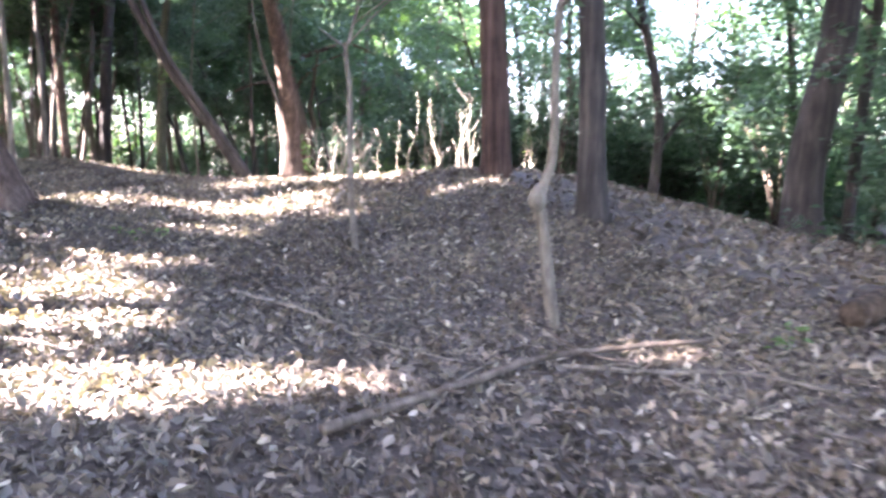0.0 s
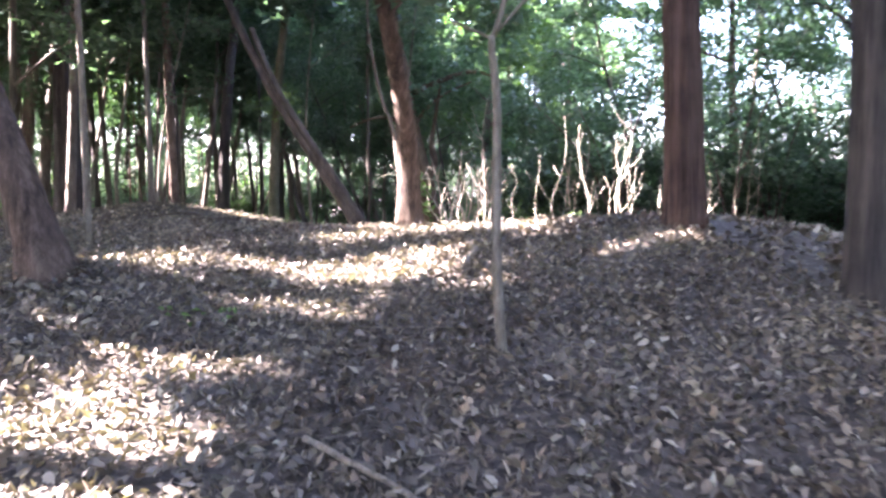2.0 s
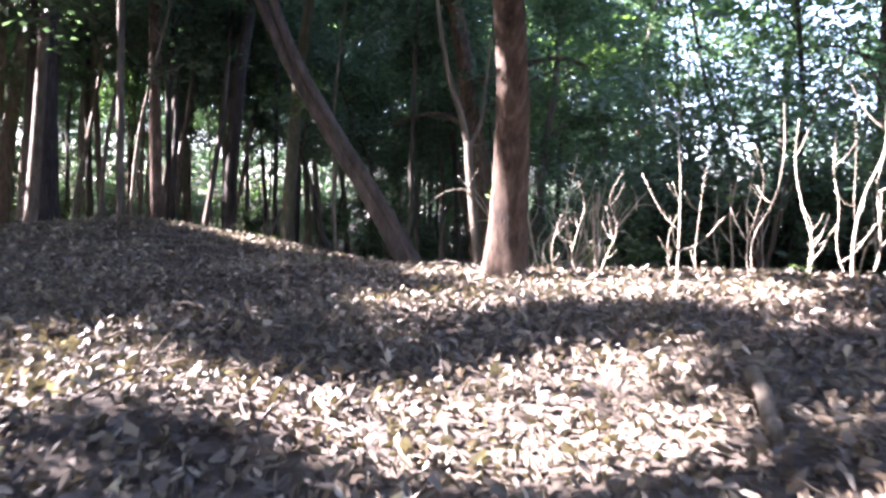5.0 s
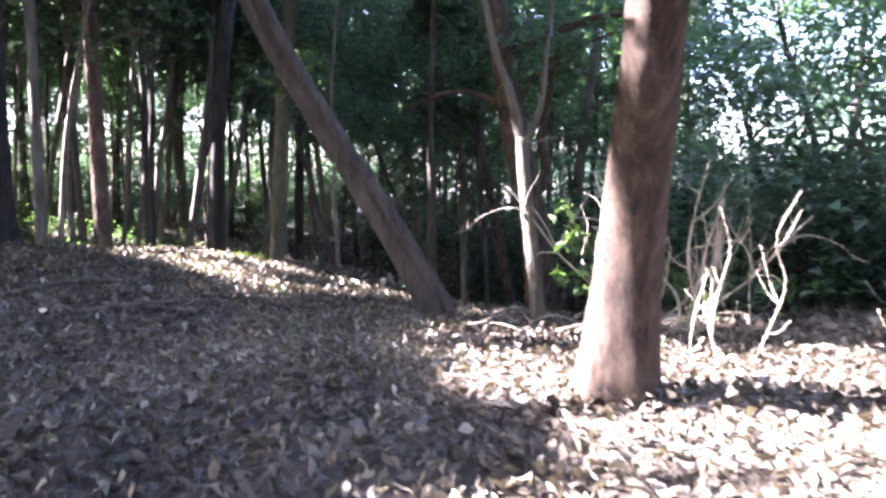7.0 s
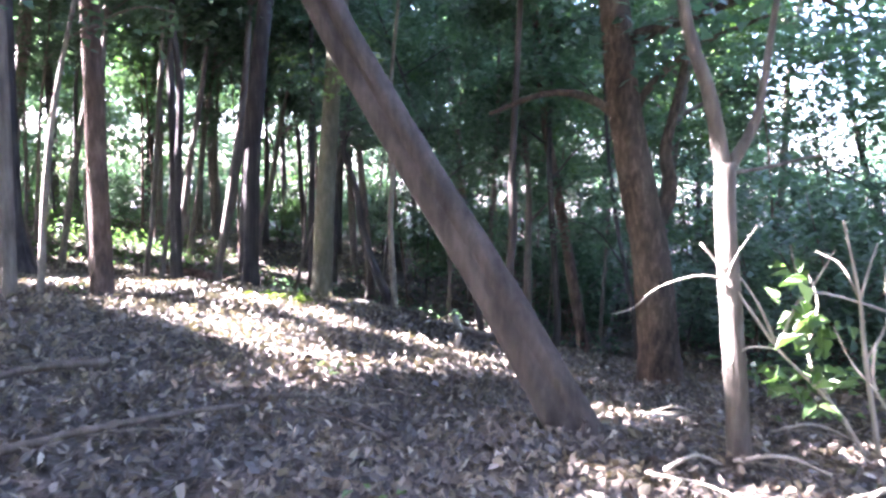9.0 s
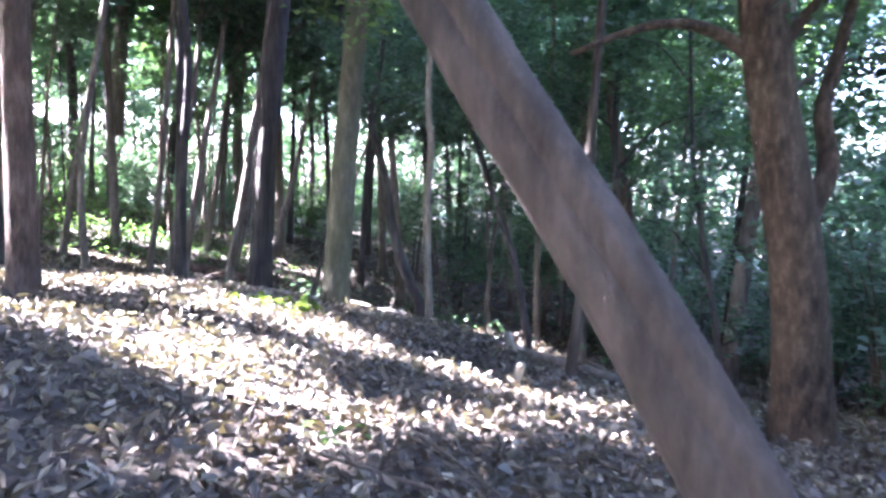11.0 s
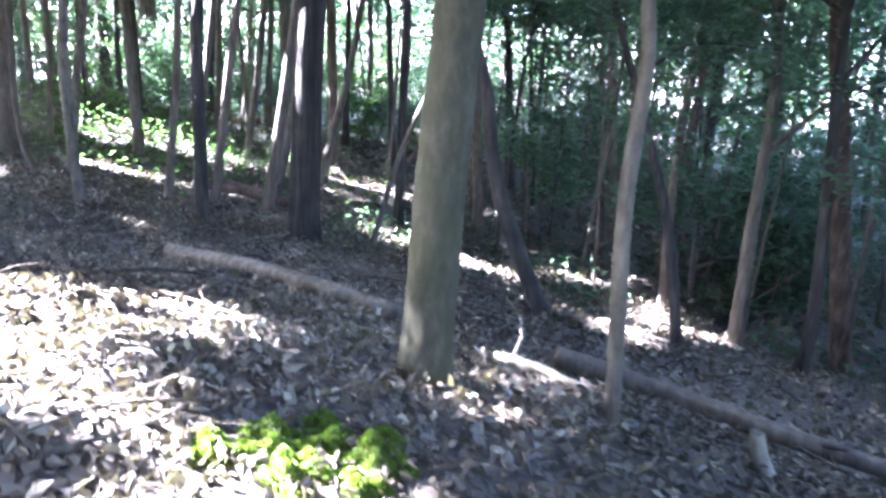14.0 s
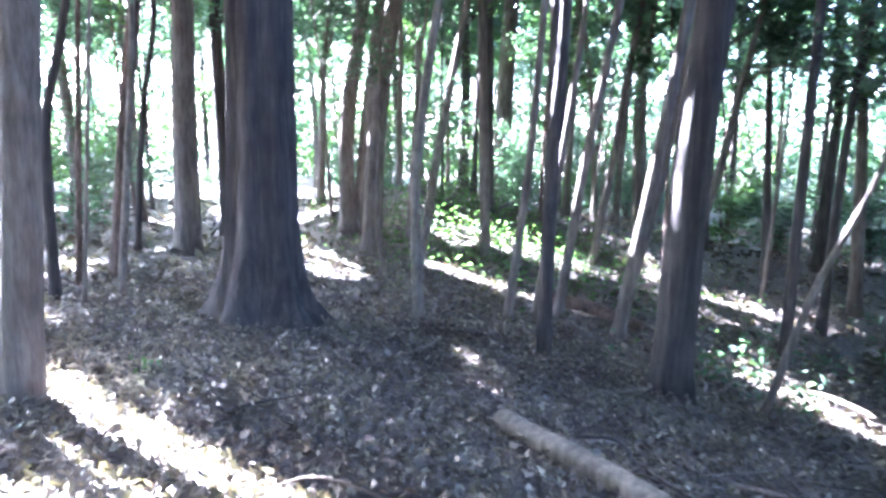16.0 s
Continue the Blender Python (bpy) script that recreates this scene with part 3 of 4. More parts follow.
tree(-13.62, 18.33, [(0.07, 0.08, 1.21), (0.14, 0.17, 2.62)], 0.25, BARK_GREY, 11, (0.5, 2.6, 3520), label="smooth grey brown upright tree beside a sunlit patch", flare=0.2)
tree(-18.38, 19.24, [(0.02, 0.02, 1.48), (0.06, 0.07, 2.41), (0.24, 0.30, 3.50)], 0.14, BARK_DARK, 8, (0.5, 1.8, 1920), label="thin dark crooked tree")
tree(-18.14, 19.97, [(0.13, 0.16, 1.71), (0.25, 0.32, 3.77)], 0.10, BARK_PALE, 8, (0.5, 1.6, 1600), label="thin pale straight tree")
tree(-20.55, 20.48, [(0.17, 0.21, 2.26), (0.35, 0.44, 4.46)], 0.24, BARK_RED, 10, (0.5, 2.2, 2560), label="reddish straight tree with a slight lean")
tree(-23.66, 21.58, [(0.18, 0.22, 2.69), (0.40, 0.50, 4.73)], 0.13, BARK_DARK, 9, (0.5, 1.8, 1920), label="thin dark upright tree in the wood")
tree(-22.79, 22.38, [(0.04, 0.05, 2.96), (0.09, 0.11, 5.17)], 0.5, BARK_GREY, 12, (0.45, 3.2, 4160), label="sturdy grey tree on the low rise")
tree(-20.70, 22.62, [(0.14, 0.17, 3.40), (0.21, 0.26, 4.85)], 0.3, BARK_DARK, 12, (0.5, 2.4, 2880), label="dark upright tree behind the furrowed tree")
tree(-23.13, 26.50, [(0, 0, 2.59), (0.26, 0.33, 5.43)], 0.38, BARK_GREY, 12, (0.5, 2.8, 3520), label="grey tree bending slightly on the rise")
tree(-21.16, 25.88, [(0.14, 0.17, 3.26), (0.38, 0.47, 5.62)], 0.4, BARK_GREY, 12, (0.5, 2.8, 3520), label="grey brown leaning tree on the rise")
tree(-19.30, 25.06, [(-0.10, -0.13, 1.03), (-0.06, -0.07, 3.19)], 0.09, BARK_GREY, 6, (0.5, 1.4, 1120), label="very thin bent sapling")
tree(-19.21, 25.78, [(0.24, 0.31, 2.41), (0.59, 0.74, 5.40)], 0.17, BARK_PALE, 9, (0.5, 1.8, 1920), label="thin pale leaning tree with a sunlit foot")
tree(-16.09, 25.90, [(0.22, 0.27, 2.40), (0.43, 0.53, 4.95)], 0.12, BARK_GREY, 9, (0.5, 1.6, 1600), label=THIN)
tree(-13.99, 23.87, [(0.02, 0.02, 2.10), (0.09, 0.11, 4.24)], 0.165, BARK_DARK, 10, (0.5, 2.0, 2240), label="thin dark tree with a slight lean, near the log")
tree(-16.15, 26.53, [(0.27, 0.34, 2.84), (0.54, 0.68, 5.30)], 0.17, BARK_GREY, 10, (0.5, 1.8, 1920), label=THIN)
tree(-18.82, 30.74, [(0.27, 0.34, 2.51), (0.43, 0.53, 4.48)], 0.19, BARK_GREY, 10, (0.5, 2.0, 2240), label=THIN)
tree(-16.62, 31.0, [(0.24, 0.30, 1.40), (0.48, 0.60, 2.76)], 0.22, BARK_GREY, 9, (0.5, 2.0, 2240), label=THIN)
tree(-11.80, 25.03, [(0.29, 0.36, 1.42), (0.66, 0.82, 2.75)], 0.09, BARK_GREY, 5, (0.6, 1.4, 960), label="pale bare tree leaning strongly across the slope")
tree(-23.37, 39.18, [(-0.10, -0.13, 3.10), (-0.13, -0.16, 5.12)], 0.5, BARK_GREY, 13, (0.4, 3.2, 4160), label="grey tree far back in the wood")
tree(-29.82, 36.00, [(0, 0, 2.73), (0.03, 0.04, 5.01)], 0.46, BARK_DARK, 13, (0.4, 3.2, 4160), label="dark tree far back in the wood")
tree(-25.88, 34.39, [(0.02, 0.02, 2.82), (0.15, 0.19, 6.65)], 0.6, BARK_GREY, 14, (0.4, 3.4, 4160), label="thick grey tree far back in the wood")
tree(-29.33, 33.40, [(-0.04, -0.05, 2.64), (-0.07, -0.09, 5.79)], 0.3, BARK_GREY, 12, (0.4, 2.6, 3200), label="grey tree far back in the wood")
tree(-7.60, 28.10, [(-0.09, -0.04, 2.46), (0.01, 0.01, 5.13)], 0.14, BARK_GREY, 9, (0.4, 2.2, 2880), label="thin tree in the shade below the slope")
tree(-6.41, 26.42, [(-0.05, -0.02, 1.80), (-0.05, -0.02, 2.20)], 0.19, BARK_GREY, 8, (0.4, 2.2, 2880), label="thin tree in the shade below the slope")
tree(-5.66, 25.34, [(0.02, 0.01, 0.82), (-0.13, -0.05, 2.65)], 0.16, BARK_DARK, 8, (0.4, 2.2, 2880), label="thin dark tree in the shade below the slope")
tree(-9.32, 33.12, [(-0.43, -0.18, 4.51), (-0.53, -0.22, 5.76)], 0.25, BARK_GREY, 11, (0.35, 2.8, 3840), label="grey tree in the shade below the slope")
tree(-7.13, 24.85, [(-0.32, -0.10, 1.54), (-0.65, -0.21, 2.54)], 0.13, BARK_DARK, 7, (0.45, 2.0, 2240), label="dark tree leaning down the slope")


for pts, d0 in (([(-0.52, -0.16, 3.0), (-0.8, -0.26, 3.24), (-1.14, -0.38, 3.36), (-1.51, -0.5, 3.32), (-2.0, -0.6, 3.12)], 0.13),
                ([(-0.22, -0.06, 1.8), (-0.02, 0, 2.25), (-0.1, -0.03, 2.75), (-0.02, 0, 3.2), (0.15, 0, 4.2)], 0.2),
                ([(-0.5, -0.15, 3.1), (-0.25, -0.1, 3.5), (0.2, 0, 3.9), (0.9, 0.1, 4.2)], 0.12)):
    v, f = tube(curve_through(pts, 20), np.linspace(d0 / 2, d0 / 6, 20), 10, 0.05, 5, 9)
    part("branch", quick_mesh("branch", v, f, BARK_PATCHY, True), stout)
v, f = tube(curve_through([(-0.135, -0.02, 0.86), (-0.155, -0.03, 0.93), (-0.15, -0.03, 1.0), (-0.10, -0.02, 1.07)], 10), np.array([0.3, 0.7, 0.95, 1.1, 1.15, 1.15, 1.05, 0.9, 0.65, 0.3]) * 0.062, 10, 0.08, 3, 4)
part("knot", quick_mesh("knot", v, f, BARK_PALE, True), kinked, "swollen healed knot")
q = np.random.default_rng(15)
for pts in ([(0.1, 0.03, 2.7), (0.35, -0.2, 3.0), (0.6, -0.3, 3.05)], [(0.12, 0.04, 2.9), (-0.15, -0.3, 3.2), (-0.35, -0.5, 3.3)], [(0.2, 0.1, 3.3), (0.5, 0.0, 3.5), (0.8, -0.1, 3.4)]):
    line = curve_through(pts, 8)
    v, f = tube(line, np.linspace(0.012, 0.004, 8), 6)
    part("branch", quick_mesh("branch", v, f, BARK_GREEN, True), smooth)
    v, f = leaf_cloud(line[q.integers(2, 8, 46)] + q.normal(0, 0.11, (46, 3)), 0.11, q, 0.5, gaps=False)
    tagged(part("leaf_spray", quick_mesh("leaf_spray", v, f, LEAF_FRESH), smooth), "spray of fresh bright green leaves", kind="stuff")


# ---- the forked tree on the bank ----
def forked_tree(x, y):
    z = gz(x, y)
    ob = thing("tree", x, y, z, "slender pale grey tree forking in two above head height", "tree")
    def limb(name, pts, r0, r1, n=24):
        v, f = tube(curve_through(pts, n), np.linspace(r0, r1, n), 12, 0.03, 5, len(pts) * 7, 0.3 if name == "trunk" else 0, 0.15, 0.04)
        part(name, quick_mesh(name, v, f, BARK_GREY, True), ob)
    limb("trunk", [(0, 0, -0.1), (-0.07, -0.02, 0.6), (-0.15, -0.04, 1.23), (-0.19, -0.05, 1.72)], 0.068, 0.056)
    limb("branch", [(-0.19, -0.05, 1.66), (-0.30, -0.08, 2.11), (-0.45, -0.12, 2.56), (-0.62, -0.2, 3.6), (-0.7, -0.1, 5.0)], 0.048, 0.015)
    limb("branch", [(-0.18, -0.05, 1.66), (-0.06, -0.01, 1.9), (-0.02, 0, 2.05), (0.03, 0, 2.6), (0.2, 0.1, 4.2)], 0.036, 0.012)
    limb("branch", [(-0.17, -0.05, 1.66), (0.05, 0.02, 1.70), (0.28, 0.07, 1.76), (0.4, 0.1, 1.75)], 0.012, 0.005)
    r = np.random.default_rng(4)
    c = np.vstack([r.normal((-0.7, -0.1, 5.0), 0.5, (320, 3)), r.normal((0.2, 0.1, 4.4), 0.5, (320, 3))]) + np.array([x, y, z])
    v, f = leaf_cloud(c, 0.14, r)
    part("crown", quick_mesh("crown", v - np.array([x, y, z]), f, LEAF_DARK), ob)


forked_tree(-3.53, 15.15)


# ---- the wood all round ----
def near_way(x, y):
    """Distance from the strip of ground that is walked or looked across."""
    best = 99.0
    for ax, ay, bx, by in ((0, 0, -2.2, 6.4), (-2.2, 6.4, -4.2, 10.7), (-4.2, 10.7, -6, 14.8), (-6, 14.8, -8.5, 17.9), (-8.5, 17.9, -14, 23)):
        dx, dy = bx - ax, by - ay
        t = max(0, min(1, ((x - ax) * dx + (y - ay) * dy) / (dx * dx + dy * dy)))
        best = min(best, math.hypot(x - ax - t * dx, y - ay - t * dy))
    return best


r = np.random.default_rng(21)
taken = [(o.location.x, o.location.y) for o in scene.objects if o.name.startswith("tree")]


def free_spot(x, y, gap):
    return all((x - a) ** 2 + (y - b) ** 2 > gap * gap for a, b in taken)


def scatter(n, xr, yr, clear, gap, make):
    done = tries = 0
    while done < n and tries < n * 40:
        tries += 1
        x, y = r.uniform(*xr), r.uniform(*yr)
        if near_way(x, y) > clear and free_spot(x, y, gap):
            taken.append((x, y))
            make(x, y)
            done += 1


BARKS = (BARK_GREY, BARK_DARK, BARK_DARK, BARK_RED, BARK_GREY)


def wood_tree(x, y):
    # sunny-side trees are made taller and denser so that they block the sun
    sunny = y < 19 and -28 < x < -4
    h = r.uniform(8, 14) + (5 if sunny else 0)
    lean = r.normal(0, 0.06, 2)
    tree(x, y, [(lean[0] * 2, lean[1] * 2, 2.2), (lean[0] * 4.5, lean[1] * 4.5, 4.5)], r.uniform(0.12, 0.34), BARKS[r.integers(0, 5)], h, (r.uniform(0.22, 0.38) * (0.7 if sunny else 1), r.uniform(2.4, 3.6), 3500 if sunny else 2150),
         leaf=0.32 if sunny else 0.28, leaves=LEAF_DARK if r.random() < 0.75 else LEAF_LIGHT, label="one of the wood's tall leafy trees, some added unseen for shade", limbs=5, sides=9, group="surrounding wood", seed=int(r.integers(1, 9999)))


def tall_tree(x, y):
    h = r.uniform(10, 14)
    lean = r.normal(0, 0.05, 2)
    tree(x, y, [(lean[0] * 2, lean[1] * 2, 2.2), (lean[0] * 4.5, lean[1] * 4.5, 4.5)], r.uniform(0.14, 0.26), BARKS[r.integers(0, 5)], h, (0.5, r.uniform(2.6, 3.6), 2600),
         leaf=0.3, label="tall slim tree added so that its high leafy crown shades the slope", limbs=5, sides=9, group="surrounding wood", seed=int(r.integers(1, 9999)))


def pole_tree(x, y):
    h = r.uniform(6, 10)
    lean = r.normal(0, 0.08, 2)
    d, bark_kind, start = r.uniform(0.05, 0.12), BARKS[r.integers(0, 5)], r.uniform(0.35, 0.55)
    leaves, seed = LEAF_DARK if r.random() < 0.6 else LEAF_LIGHT, int(r.integers(1, 9999))
    if seed % 3:
        tree(x, y, [(lean[0] * 2, lean[1] * 2, 2.0), (lean[0] * 4, lean[1] * 4, 4.0)], d, bark_kind, h, (start, 1.7, 800),
             leaf=0.2, leaves=leaves, label="thin pole-like young tree in the wood", limbs=4, sides=7, group="young trees of the wood", seed=seed)


def shrub(x, y, h=None, n=1150, leaves=LEAF_DARK, label="dark evergreen shrub in the shade of the wood"):
    h = h or r.uniform(1.8, 4.4)
    z = gz(x, y)
    ob = thing("shrub", x, y, z, label, "shrub", "shrubs of the wood")
    stems, tips = [], []
    for i in range(5):
        az, reach = i * 1.3 + r.uniform(0, 1), h * r.uniform(0.25, 0.5)
        tip = np.array([math.cos(az) * reach, math.sin(az) * reach, h * r.uniform(0.6, 1.0)])
        line = curve_through([(0, 0, -0.05), tip * np.array([0.3, 0.3, 0.5]), tip], 7)
        v, f = tube(line, np.linspace(0.03, 0.008, 7), 5, seed=i)
        part("stem", quick_mesh("stem", v, f, WOOD_TWIG, True), ob)
        tips.append(line[2:])
    tips = np.vstack(tips)
    k = tips[r.integers(0, len(tips), max(12, n // 18))]
    k = k + r.standard_normal(k.shape) * h * 0.16
    c = k[r.integers(0, len(k), n)] + r.standard_normal((n, 3)) * np.array([0.22, 0.22, 0.1])
    c[:, 2] = np.abs(c[:, 2]) + 0.05
    v, f = leaf_cloud(c + np.array([x, y, z]), 0.24, r)
    part("foliage", quick_mesh("foliage", v - np.array([x, y, z]), f, leaves), ob)


def dark_tree(x, y):
    tree(x, y, [(0.1, 0.05, 2.0), (r.normal(0, 0.3), r.normal(0, 0.3), 4.5)], r.uniform(0.12, 0.2), BARK_DARK, r.uniform(7.5, 10), (0.14, 2.6, 2600),
         leaf=0.22, label="one of the dense dark evergreens by the mound, some added to block light", limbs=6, sides=9, group="surrounding wood", seed=int(r.integers(1, 9999)))


def understorey_tree(x, y):
    lean = r.normal(0, 0.12, 2)
    tree(x, y, [(lean[0], lean[1], 1.2), (lean[0] * 3, lean[1] * 3, 3.0)], r.uniform(0.05, 0.11), BARKS[r.integers(0, 5)], r.uniform(5.0, 7.8), (0.1, 2.0, 1000),
         leaf=0.25, leaves=LEAF_DARK if r.random() < 0.8 else LEAF_LIGHT, label="young leafy evergreen tree filling the gap between trunks", limbs=7, sides=7, group="young trees of the wood", seed=int(r.integers(1, 9999)))


def mound_tree(x, y):
    tree(x, y, [(0.1, 0.05, 2.0), (r.normal(0, 0.3), r.normal(0, 0.3), 4.5)], r.uniform(0.12, 0.2), BARK_DARK, r.uniform(8.0, 9.0), (0.2, 3.0, 2000),
         leaf=0.26, label="dark leafy tree with sky between its leaves, beyond the mound", limbs=8, sides=9, group="surrounding wood", seed=int(r.integers(1, 9999)))


def low_shrub(x, y):
    shrub(x, y, r.uniform(1.6, 3.0), 800, LEAF_LIGHT if r.random() < 0.4 else LEAF_DARK, "low leafy shrub far back among the trunks")


scatter(34, (-46, -20), (14, 52), 9, 2.2, wood_tree)          # left and ahead
scatter(26, (-20, 0), (29, 52), 9, 2.2, wood_tree)            # ahead
scatter(58, (-27, -5), (-8, 19), 4.2, 2.3, wood_tree)         # on the sunny side, mostly out of view, added to cast the shade
scatter(12, (1, 26), (18, 46), 9, 3.2, wood_tree)             # beyond the mound
scatter(16, (6, 22), (-6, 17), 6, 2.4, wood_tree)
scatter(8, (-8, 8), (-14, -3), 4, 2.6, wood_tree)             # behind the start, never in view
# added to keep the sun off the slope with their high crowns
scatter(15, (-26, -12), (24, 37), 6, 2.0, tall_tree)
scatter(60, (-40, -13), (19, 48), 7, 1.0, pole_tree)
scatter(22, (-13, -3), (24, 40), 6, 1.0, pole_tree)
scatter(20, (-24, -9), (12, 24), 4.5, 1.0, pole_tree)
scatter(58, (-2, 22), (19.5, 36), 6, 1.2, shrub)
scatter(14, (-12, 0), (29, 42), 6, 1.6, shrub)
scatter(18, (-1.8, 9), (16.8, 21), 4.5, 1.1, shrub)
scatter(14, (5, 18), (4, 20), 4, 1.5, shrub)
scatter(14, (-44, -18), (30, 54), 6, 1.5, shrub)
scatter(8, (3.6, 9.5), (14.5, 21), 5, 1.6, dark_tree)
# added on the right, mostly out of view, to cut the skylight there
scatter(9, (5.5, 12), (-2, 12), 5, 1.8, dark_tree)
scatter(9, (8, 17), (17, 27), 5, 1.8, dark_tree)
scatter(20, (-30, -5), (36, 47), 9, 1.4, low_shrub)
scatter(9, (-43, -31), (20, 29), 9, 1.4, low_shrub)
scatter(40, (-13, 0), (24.5, 40), 7, 1.3, understorey_tree)
scatter(18, (-28, -13), (32, 46), 9, 1.8, understorey_tree)
scatter(12, (-34, -20), (14, 24), 9, 1.8, understorey_tree)
scatter(22, (-1, 17), (20, 34), 6, 1.7, mound_tree)
scatter(8, (3, 15), (16, 27), 6, 1.6, mound_tree)


# ---- bare pale saplings behind the bank ----
def bare_sapling(x, y, h, d, leaves=0):
    z = gz(x, y)
    ob = thing("bare_sapling", x, y, z, "bare pale sapling bleached by the sun, with a few forked twigs", "sapling", "bare saplings behind the bank")
    q = np.random.default_rng(int(abs(x * 977 + y * 313)))
    pts = [np.array([0, 0, -0.05])]
    for i in range(4):
        pts.append(pts[-1] + np.array([q.normal(0, 0.055), q.normal(0, 0.055), h / 4]))
    line = curve_through(pts, 14)
    v, f = tube(line, np.linspace(d / 4.2, d / 9, 14), 7, seed=3)
    part("stem", quick_mesh("stem", v, f, STICK_BARE, True), ob)
    for i in range(int(q.integers(2, 6))):
        k = int(q.integers(2, 12))
        a = q.uniform(0, 6.28)
        L = h * q.uniform(0.15, 0.35)
        tip = line[k] + np.array([math.cos(a) * L * 0.6, math.sin(a) * L * 0.6, L * q.uniform(0.4, 1)])
        bend = (line[k] + tip) / 2 + np.array([0, 0, -L * 0.12])
        v, f = tube(curve_through([line[k], bend, tip], 7), np.linspace(d / 6, d / 13, 7), 5, seed=i)
        part("twig", quick_mesh("twig", v, f, STICK_BARE, True), ob)
    if leaves:
        c = line[q.integers(8, 14, leaves)] + q.normal(0, 0.12, (leaves, 3))
        v, f = leaf_cloud(c + np.array([x, y, z]), 0.11, q, gaps=False)
        part("leaves", quick_mesh("leaves", v - np.array([x, y, z]), f, LEAF_FRESH), ob)


for x, y, h, d in ((-1.56, 11.23, 1.75, 0.035), (-0.69, 12.8, 1.6, 0.04), (-0.19, 13.0, 1.5, 0.05), (0.25, 13.2, 1.7, 0.07), (0.4, 13.3, 1.3, 0.05), (-2.44, 13.15, 0.7, 0.03),
                   (-2.2, 13.6, 1.1, 0.03), (-2.05, 13.7, 1.2, 0.03), (-1.3, 13.4, 1.0, 0.03), (-1.0, 13.9, 1.2, 0.03)):
    bare_sapling(x, y, h, d)
q = np.random.default_rng(5)
for i in range(26):
    bare_sapling(q.uniform(-2.3, 2.6), q.uniform(13.2, 15.6), q.uniform(0.6, 1.9), q.uniform(0.02, 0.05), 6 if i % 6 == 0 else 0)


# ---- distant woods, too far off to be told tree by tree ----
def distant_woods(name, radius, deep, count, size, low, top, sector, leaves, label, split=3, gaps=False):
    q = np.random.default_rng(int(radius * 10 + count))
    a = q.uniform(*sector, count)
    rad = radius + q.uniform(0, deep, count)
    x, y = -6 + rad * np.cos(a), 14 + rad * np.sin(a)
    crest = top * (0.72 + 0.28 * np.sin(a * 23 + np.sin(a * 51)))
    z = ground_z(x, y) + low + (crest - low) * q.uniform(0, 1, count) ** 0.8
    v, f = leaf_cloud(np.stack([x, y, z], -1), size, q, 0.3, 0.7, gaps=gaps, split=split, grown=False)
    tagged(new(name, quick_mesh(name, v, f, leaves)), label, "woods", kind="stuff")


distant_woods("distant_woods", 46, 14, 12500, 0.75, 0, 11, (0.2, 1.75), LEAF_DARK, "dark green foliage of lower woods far beyond the mound")
distant_woods("distant_woods", 46, 14, 20000, 0.75, 0, 12, (1.75, 3.9), LEAF_DARK, "dark green foliage of the woods far behind the trees")
distant_woods("distant_woods", 40, 14, 7000, 0.5, 0, 4.5, (1.9, 3.4), LEAF_LIGHT, "light green sunlit undergrowth far back in the woods")
# never in view; added to close the ring against the bright horizon
distant_woods("distant_woods", 40, 14, 9000, 0.8, 0, 12, (3.9, 6.5), LEAF_DARK, "dark green foliage added unseen behind the start of the path", 1)
# two trunkless leaf layers, added high up to shade the far ground and foliage
distant_woods("shade_canopy", 20, 20, 5500, 0.85, 10, 15, (1.5, 3.0), LEAF_DARK, "leaf layer added mostly out of view to shade the far trunks", 1, True)
distant_woods("shade_canopy", 40, 24, 9000, 0.75, 9, 17, (1.4, 3.1), LEAF_DARK, "leaf layer added over the far woods to shade them", 1)


# ---- fallen wood ----
def fallen(name, points, d, mat, label, category="branch", end=0.5, lift=0.3, sides=10, ridge=0.05, twigs=0):
    pts = [np.array([x, y, gz(x, y) + d * lift + 0.05 + dz]) for x, y, dz in points]
    o = pts[0]
    ob = thing(name, *o, label, category)
    n = 8 * len(pts)
    line = curve_through([p - o for p in pts], n)
    q = np.random.default_rng(int(abs(o[0] * 77 + o[1] * 13) * 10))
    line = line + q.normal(0, d * (0.05 if d < 0.1 else 0.012), line.shape)
    v, f = tube(line, np.linspace(d / 2, d / 2 * end, n), sides, ridge, 5, 3, 0, 1, 0.10 if d < 0.1 else 0.04)
    part("wood", quick_mesh("wood", v, f, mat, True), ob)
    for i in range(twigs):
        k = int(q.integers(2, n - 2))
        a = q.uniform(0, 6.28)
        L = q.uniform(0.12, 0.4)
        tip = line[k] + np.array([math.cos(a) * L, math.sin(a) * L, L * q.uniform(0, 0.4)])
        v, f = tube(curve_through([line[k], (line[k] + tip) / 2 + q.normal(0, 0.02, 3), tip], 6), np.linspace(d * 0.22, d * 0.1, 6), 5, seed=i)
        part("twig", quick_mesh("twig", v, f, mat, True), ob)
    return ob


fallen("fallen_branch", [(-1.75, 5.75, 0), (-1.0, 5.2, 0.03), (-0.42, 4.61, 0)], 0.035, WOOD_DEAD, "long dry grey branch lying on the leaf litter", twigs=3)
fallen("fallen_branch", [(-0.5, 3.25, 0), (0.15, 3.85, 0.02), (0.69, 4.29, 0.03), (1.3, 4.5, 0.01), (1.87, 4.59, 0)], 0.06, WOOD_TWIG, "dark crooked branch lying on the leaf litter", twigs=4)
